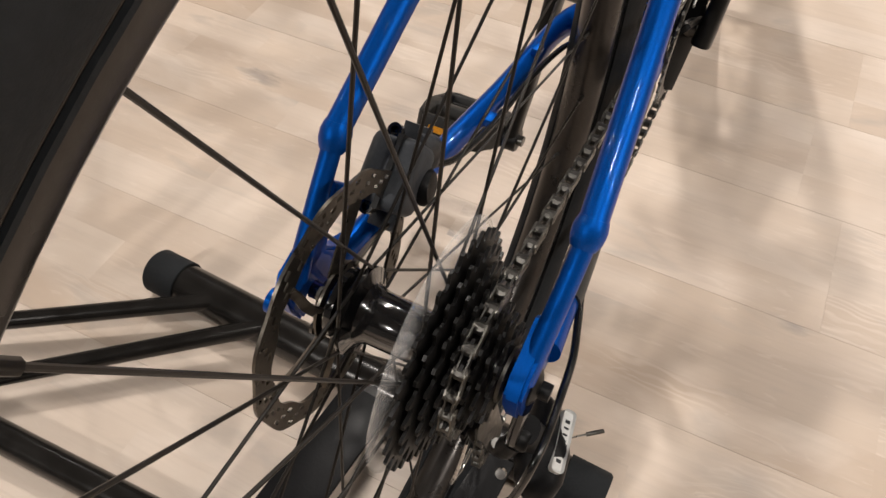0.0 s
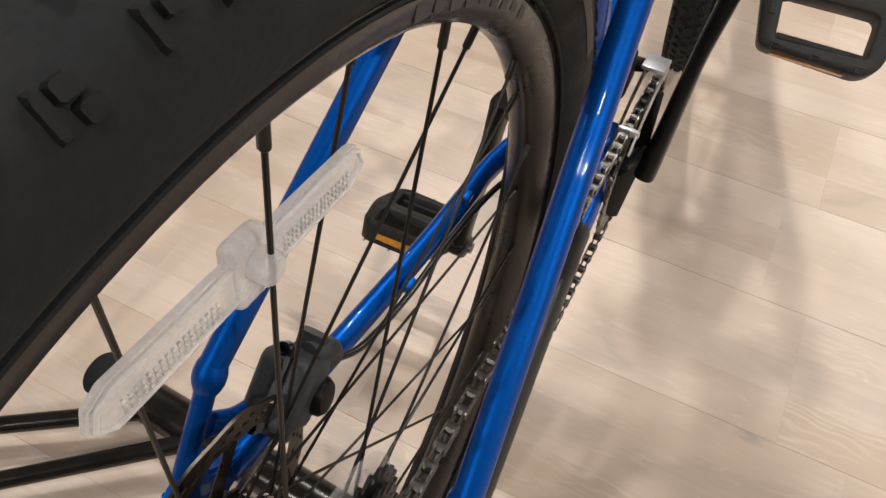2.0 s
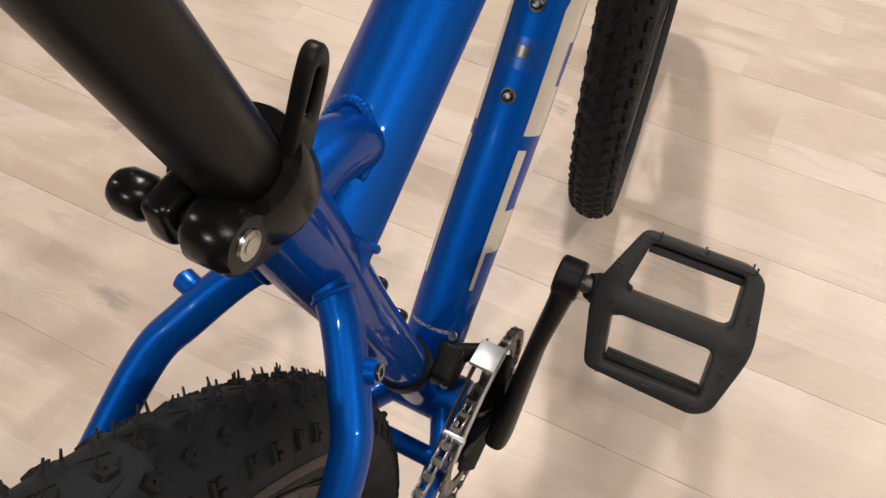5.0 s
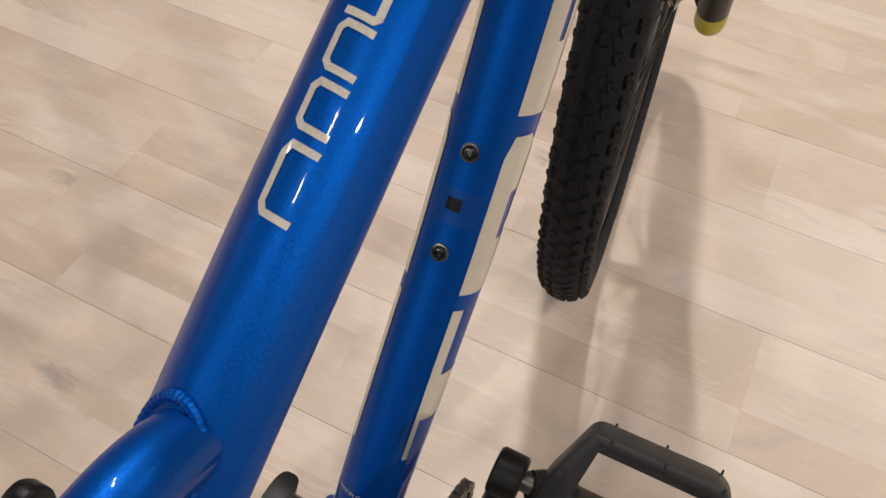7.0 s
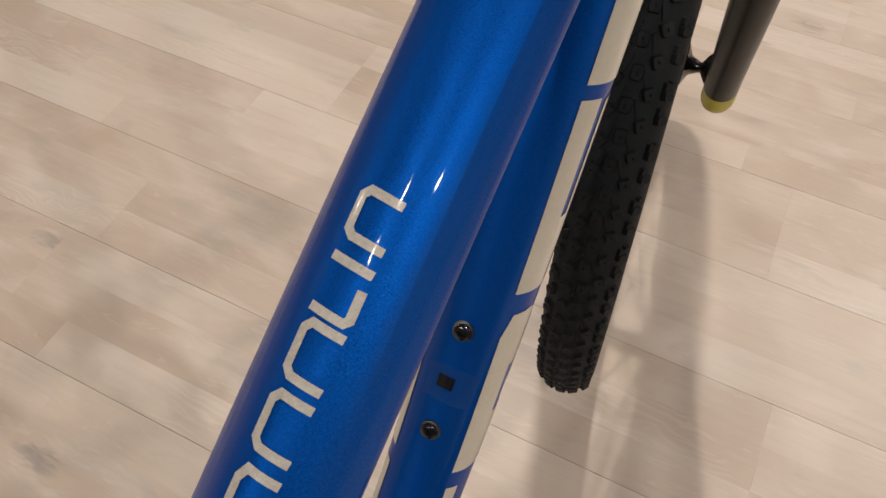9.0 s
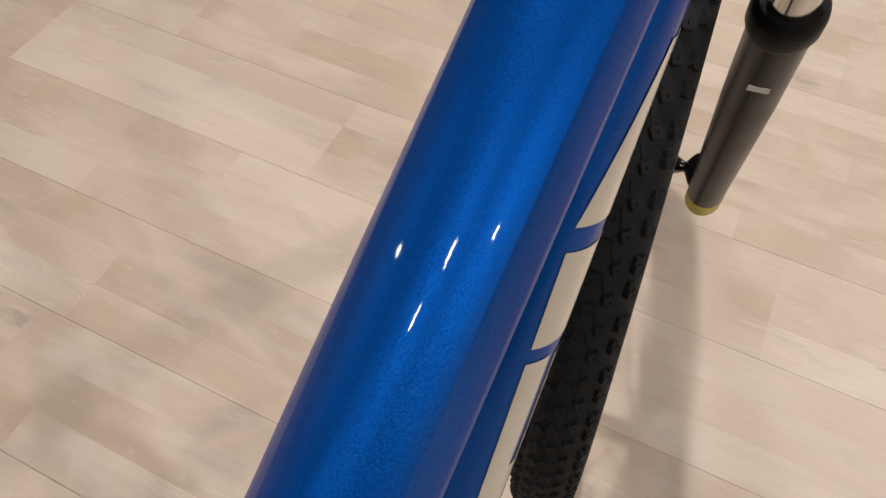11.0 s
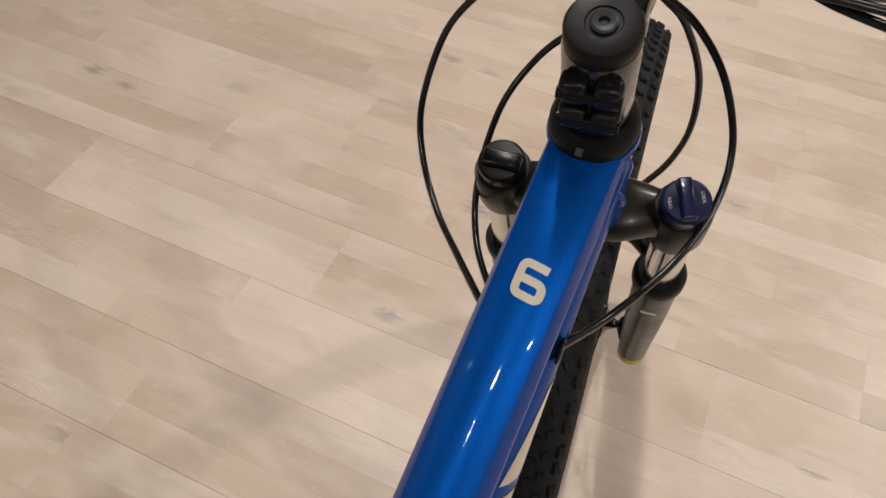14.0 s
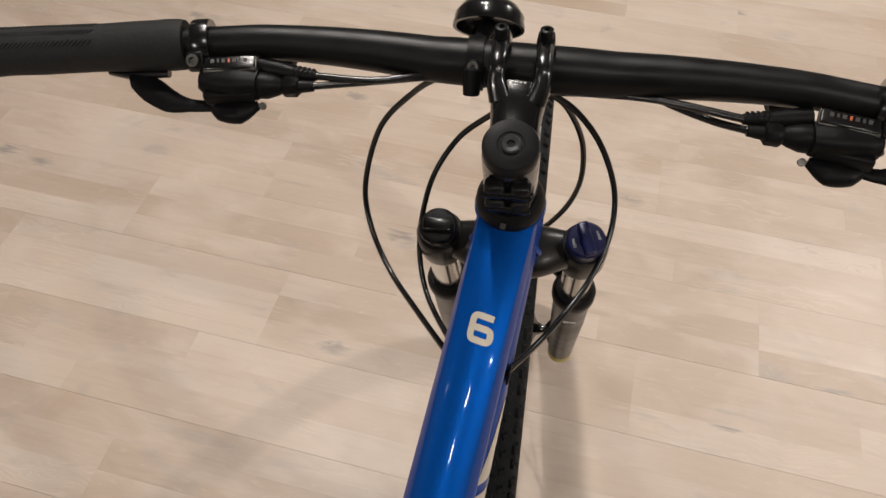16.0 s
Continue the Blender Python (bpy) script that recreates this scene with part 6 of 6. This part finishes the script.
def on_tube(line, side, up, square):
    """Maps (metres along the tube, metres round it from its top towards the right) onto its surface."""
    line = [Vector(p) for p in line]
    run = [0.0]
    for a, b in zip(line, line[1:]):
        run.append(run[-1] + (b - a).length)
    n = len(line)
    s = V(1, 0, 0)
    spread = [k * (len(side) - 1) / (n - 1) for k in range(n)]
    tangents = [(line[min(k + 1, n - 1)] - line[max(k - 1, 0)]).normalized() for k in range(n)]

    def place(along, v, lift=0.0004):
        k = min(max(int(np.searchsorted(run, along)) - 1, 0), n - 2)
        w = (along - run[k]) / (run[k + 1] - run[k])
        t = tangents[k].lerp(tangents[k + 1], w).normalized()
        u = s.cross(t)
        f = spread[k] + (spread[k + 1] - spread[k]) * w
        rx, rz = np.interp(f, range(len(side)), side), np.interp(f, range(len(up)), up)
        ang = math.pi / 2 - v / ((rx + rz) / 2)
        c, d = math.cos(ang), math.sin(ang)
        c, d = math.copysign(abs(c) ** (2 / square), c), math.copysign(abs(d) ** (2 / square), d)
        return line[k].lerp(line[k + 1], w) + s * ((rx + lift) * c) + u * ((rz + lift) * d)

    return place


ON_DOWN = on_tube(DT_LINE, DT_SIDE, DT_UP, 2.2)


def quad_patch(bm, place, corners, nu=8, nv=8, lift=0.0004):
    """A four-cornered patch of (along, round) laid on a tube."""
    p = [Vector((*c, 0)) for c in corners]
    grid = []
    for i in range(nu + 1):
        a, b = p[0].lerp(p[1], i / nu), p[3].lerp(p[2], i / nu)
        grid.append([bm.verts.new(place(*(a.lerp(b, j / nv))[:2], lift)) for j in range(nv + 1)])
    for i in range(nu):
        for j in range(nv):
            bm.faces.new((grid[i][j], grid[i + 1][j], grid[i + 1][j + 1], grid[i][j + 1]))
    return bm


def stroke(bm, place, pts, w, lift=0.0004, n=5):
    """A thick line of (along, round) laid on a tube."""
    P = [Vector((*p, 0)) for p in pts]
    line = []
    for a, b in zip(P, P[1:]):
        line += [a.lerp(b, k / n) for k in range(n)]
    line.append(P[-1])
    rows = []
    for i, p in enumerate(line):
        d0 = (line[i] - line[max(i - 1, 0)]).normalized() if i else (line[1] - line[0]).normalized()
        d1 = (line[min(i + 1, len(line) - 1)] - line[i]).normalized() if i < len(line) - 1 else d0
        t = (d0 + d1).normalized()
        nrm = Vector((-t.y, t.x, 0))
        k = w / 2 / max(0.5, abs(nrm.dot(Vector((-d0.y, d0.x, 0)))))
        rows.append([bm.verts.new(place(*(p + nrm * (k * f))[:2], lift)) for f in (-1, -0.5, 0, 0.5, 1)])
    for r0, r1 in zip(rows, rows[1:]):
        for j in range(4):
            bm.faces.new((r0[j], r1[j], r1[j + 1], r0[j + 1]))
    return bm


def rounded(pts, r, n=5):
    """The line with its corners rounded to about r."""
    P = [Vector((*p, 0)) for p in pts]
    out = [P[0]]
    for a, b, c in zip(P, P[1:], P[2:]):
        p, q = b + (a - b).normalized() * r, b + (c - b).normalized() * r
        out += [p.lerp(b, k / n).lerp(b.lerp(q, k / n), k / n) for k in range(n + 1)]
    return [(p.x, p.y) for p in out + [P[-1]]]


def decals():
    # the silver model mark: six plain shapes along the top tube
    gate = [(0.0, 0.0040), (0.0, -0.0065), (0.0016, -0.0086), (0.0118, -0.0086), (0.0140, -0.0065), (0.0140, 0.0040)]
    bar = [(0.0, -0.0098), (0.0, 0.0040)]
    hook = [(0.0, -0.0098), (0.0, 0.0016), (0.0016, 0.0030), (0.0105, 0.0030)]
    for a0, shape, wide in ((0.1310, gate, 1.75), (0.1620, gate, 1.15), (0.1835, gate, 1.15), (0.2035, hook, 1.0), (0.2190, bar, 1), (0.2260, gate, 1.0)):
        bm = stroke(B(), on_top, [(a0 + u * wide - 0.12 * v, v + 0.003) for u, v in shape], 0.0028)
        part("silver_mark", bm, SILVER, TOP_TUBE, "plain silver mark", smooth=True)
    # the figure 6
    a0 = 0.4755
    outline = rounded([(0.0182, 0.0085), (0.0182, -0.0052), (0.0017, -0.0052), (0.0017, 0.0085), (0.0101, 0.0085), (0.0101, -0.0035)], 0.0036)
    bm = stroke(B(), on_top, [(a0 + u - 0.10 * v, v + 0.0003) for u, v in outline], 0.0044, n=2)
    part("figure_six", bm, CREAM, TOP_TUBE, "cream figure 6")
    # large cream shapes on both flanks of the down tube: from, to, upper and lower edge (shares of the flank)
    spans = [(0.087, 0.117, 0.0, 0.10, 0.0, 0.10), (0.117, 0.150, 0.0, 1.0, 0.0, 1.0), (0.150, 0.196, 0.0, 0.22, 0.0, 0.22), (0.207, 0.243, 0.0, 1.0, 0.0, 1.0),
             (0.243, 0.274, 0.0, 0.42, 0.0, 0.42), (0.250, 0.274, 0.85, 1.0, 0.60, 1.0), (0.274, 0.296, 0.0, 1.0, 0.0, 0.9), (0.296, 0.310, 0.0, 0.75, 0.1, 0.5), (0.322, 0.363, 0.0, 1.0, 0.0, 1.0),
             (0.363, 0.423, 0.0, 0.36, 0.0, 0.36), (0.363, 0.423, 0.50, 0.68, 0.50, 0.68), (0.363, 0.423, 0.84, 1.0, 0.84, 1.0), (0.430, 0.472, 0.0, 1.0, 0.0, 1.0), (0.482, 0.550, 0.0, 1.0, 0.45, 0.75)]
    for s in (-1, 1):
        for a0, a1, u0, l0, u1, l1 in spans:
            v = [s * (0.0195 + 0.0370 * f) for f in (u0, u1, l1, l0)]
            bm = quad_patch(B(), ON_DOWN, [(a0, v[0]), (a1, v[1]), (a1 + 0.005 * l1, v[2]), (a0 + 0.005 * l0, v[3])], 10, 10)
            part("cream_shape", bm, CREAM, DOWN_TUBE, "plain cream decal shape")
    # origin line near the bottom bracket
    txt = bpy.data.curves.new("origin_text", "FONT")
    txt.body, txt.size, txt.align_x = "MADE IN CAMBODIA", 0.0038, "CENTER"
    tmp = new("origin_text", txt)
    bpy.context.view_layer.update()
    me = bpy.data.meshes.new_from_object(tmp.evaluated_get(bpy.context.evaluated_depsgraph_get()))
    bpy.data.objects.remove(tmp)
    bpy.data.curves.remove(txt)
    for v in me.vertices:
        v.co = ON_DOWN(0.050 + v.co.y, v.co.x, 0.0004)
    me.materials.append(CREAM)
    ob = new("origin_text", me)
    ob.parent = DOWN_TUBE
    tagged(ob, "small cream printed line")
    # bottle bosses
    n = V(1, 0, 0).cross((DT_PTS[4] - DT_PTS[2]).normalized())
    for along in (0.231, 0.295):
        p = ON_DOWN(along, 0, 0)
        part("bottle_boss", lathe(B(), [(0.0, 0.0), (0.0058, 0.0), (0.0056, 0.0012), (0.0046, 0.0014), (0, 0.0014)], p, n, 20), DARKSTEEL, DOWN_TUBE)
        part("screw", lathe(B(), [(0, 0.0012), (0.0046, 0.0012), (0.0044, 0.003), (0.0036, 0.0036), (0.0019, 0.0036), (0.0017, 0.002), (0, 0.002)], p, n, 18), GLOSS, DOWN_TUBE)
    bm = quad_patch(B(), ON_DOWN, [(0.2585, -0.0045), (0.2665, -0.0045), (0.2665, 0.0035), (0.2585, 0.0035)], 2, 3)
    part("frame_sticker", bm, GLOSS, DOWN_TUBE, "small dark square sticker")
    bm = quad_patch(B(), ON_DOWN, [(0.250, -0.012), (0.272, -0.012), (0.272, 0.015), (0.250, 0.015)], 3, 10, 0.0002)
    part("frame_sticker", bm, FILM, DOWN_TUBE, "faint clear rectangular sticker")
    # holes where the cables enter the down tube
    for s, y, z in ((1, 0.7672, 0.811), (-1, 0.777, 0.801)):
        m = basis(V(s * 0.0248, y, z), (0, 0.62, 0.78), (0, -0.78, 0.62))
        ring = [V(0.0075 * math.cos(2 * math.pi * k / 20), 0.0045 * math.sin(2 * math.pi * k / 20), 0) for k in range(21)]
        port = part("cable_port", sweep(B(), ring, 0.0011, None, 8, cap=False), PLASTIC, DOWN_TUBE, "dark oval cable port", xf=m)
        part("port_plug", plate(B(), [(v.x, v.y) for v in ring[:-1]], 0.0014), PLASTIC, port).matrix_basis = m
    for z in (0.475, 0.539):
        p = V(0, seat_y(z) + 0.0175, z)
        part("boss_screw", lathe(B(), [(0, 0), (0.0055, 0), (0.0055, 0.004), (0.004, 0.006), (0, 0.006)], p, (0, 0.95, 0.3), 16), GLOSS, SEAT_TUBE)
    # fork leg label
    top = head(LEG_F, -0.105, LEG_X)
    m = STEER @ basis(top - STEER_DIR * 0.215 - FWD * 0.0197 + V(0.0042, 0, 0), (1, 0, 0), STEER_DIR)
    part("leg_label", box(B(), (0.014, 0.006, 0.0008), m), WHITE, FORK_OB, "small white label")


decals()

# ---- display stand ----


def display_stand():
    base = new("bicycle_stand")
    tagged(base, "black tubular steel bicycle display stand on the floor", "bicycle stand")
    foot_a, foot_b = V(-0.392, 0.124, 0.026), V(0.138, 0.103, 0.026)
    d = (foot_b - foot_a).normalized()
    part("foot_tube", rod(B(), foot_a, foot_b, 0.0235, 28), STAND, base, "thick black foot tube")
    for p, q in ((foot_a, d), (foot_b, -d)):
        part("rubber_cap", lathe(B(), [(0, -0.008), (0.0235, -0.008), (0.0258, -0.005), (0.0258, 0.034), (0.0238, 0.034)], p, q, 28), RUBBER, base, "black rubber end cap")
    for x, dx, dy in ((-0.300, -0.46, -0.30), (-0.232, -0.42, -0.345)):
        a = V(x, 0.119, 0.038)
        part("brace", rod(B(), a, a + V(dx, dy, -0.012), 0.0098, 16), STAND, base)
    part("rear_tube", rod(B(), V(-0.52, -0.108, 0.0165), V(0.10, -0.086, 0.0165), 0.0155, 20), STAND, base)
    for x0, x1 in ((-0.100, -0.115), (0.030, 0.022)):
        m = basis(V((x0 + x1) / 2, -0.004, 0.046), (x1 - x0, -0.17, 0.004), (-0.17, 0, 0))
        fl = part("wheel_plate", box(B(), (0.19, 0.056, 0.005), m, 0.0018, 2), PLASTIC, base, "flat black steel plate beside the wheel")
        for d in (-0.068, 0.068):
            part("plate_bolt", lathe(B(), [(0, 0), (0.007, 0), (0.007, 0.004), (0.005, 0.006), (0, 0.006)], m @ V(d, 0, 0.0022), m.to_3x3() @ V(0, 0, 1), 16), DARKSTEEL, fl)
        for y in (0.09, -0.09):
            part("plate_post", rod(B(), V(x0 if y > 0 else x1, y, 0.012), V(x0 if y > 0 else x1, y, 0.046), 0.009, 12), STAND, base)


display_stand()

# ---- floor boards ----


def boards():
    """Three-strip boards in rows: staves near the bicycle are pieces of their own, the rest is joined."""
    strip, row_y = 0.06233, 0.9685
    rot = Matrix.Rotation(PLANK_TURN, 4, "Z")
    rnd = random.Random(12)
    lengths = (0.42, 0.52, 0.64)
    ends = {4: 0.25, 3: -0.64, 2: -0.90, 1: 0.243}
    meshes = {}
    gaps = [rnd.choice((0.00004, 0.00005, 0.0001, 0.0003)) for row in range(71)]

    def stave_mesh(l, w):
        key = (round(l, 3), round(w, 5))
        if key not in meshes:
            bm = box(B(), (l - 0.00002, w, 0.012), pose(0, 0, -0.006))
            bmesh.ops.recalc_face_normals(bm, faces=bm.faces)
            me = bpy.data.meshes.new("floor_stave")
            bm.to_mesh(me)
            bm.free()
            me.materials.append(OAK)
            meshes[key] = me
        return meshes[key]

    verts, faces = [], []
    near = 0
    for row in range(-40, 30):
        start = ends.get(row, rnd.uniform(-0.6, 0.6))
        for s in range(3):
            lo = row_y + (row * 3 + s) * strip + row * 0.0003 + (gaps[row + 40] / 2 if s == 0 else 0.00001)
            hi = row_y + (row * 3 + s + 1) * strip + row * 0.0003 - (gaps[row + 41] / 2 if s == 2 else 0.00001)
            v, w = (lo + hi) / 2, hi - lo
            # whole boards of 1.38 m, each strip of staves that fill the board's length
            spans = []
            for k in range(-5, 5):
                u = start + 1.38 * k
                cuts = []
                first = rnd.choice(lengths)
                x = first
                while x < 1.12:
                    cuts.append(x)
                    x += rnd.choice(lengths)
                stops = [0.0, *cuts, 1.3799]
                spans += [(u + p, u + q) for p, q in zip(stops, stops[1:])]
            for p, q in spans:
                l, cx = q - p, (p + q) / 2
                if -1.15 < cx < 0.75 and 0.40 < v < 2.0 and near < 300 and not (cx > 0.3 and v > 1.6):
                    ob = new("floor_stave", stave_mesh(l, w))
                    ob.parent = FLOOR
                    ob.matrix_basis = rot @ Matrix.Translation((cx, v, 0))
                    near += 1
                else:
                    k = len(verts)
                    for dz in (-0.012, 0.0):
                        for sx, sy in ((-1, -1), (1, -1), (1, 1), (-1, 1)):
                            verts.append((cx + sx * (l / 2 - 0.00001), v + sy * w / 2, dz))
                    faces += [(k + 4, k + 5, k + 6, k + 7), (k, k + 1, k + 5, k + 4), (k + 1, k + 2, k + 6, k + 5), (k + 2, k + 3, k + 7, k + 6), (k + 3, k, k + 4, k + 7)]
    me = bpy.data.meshes.new("floor_staves")
    me.from_pydata(verts, [], faces)
    me.materials.append(OAK)
    ob = new("floor_staves", me)
    ob.parent = FLOOR
    ob.matrix_basis = rot
    tagged(ob, kind="stuff")


boards()
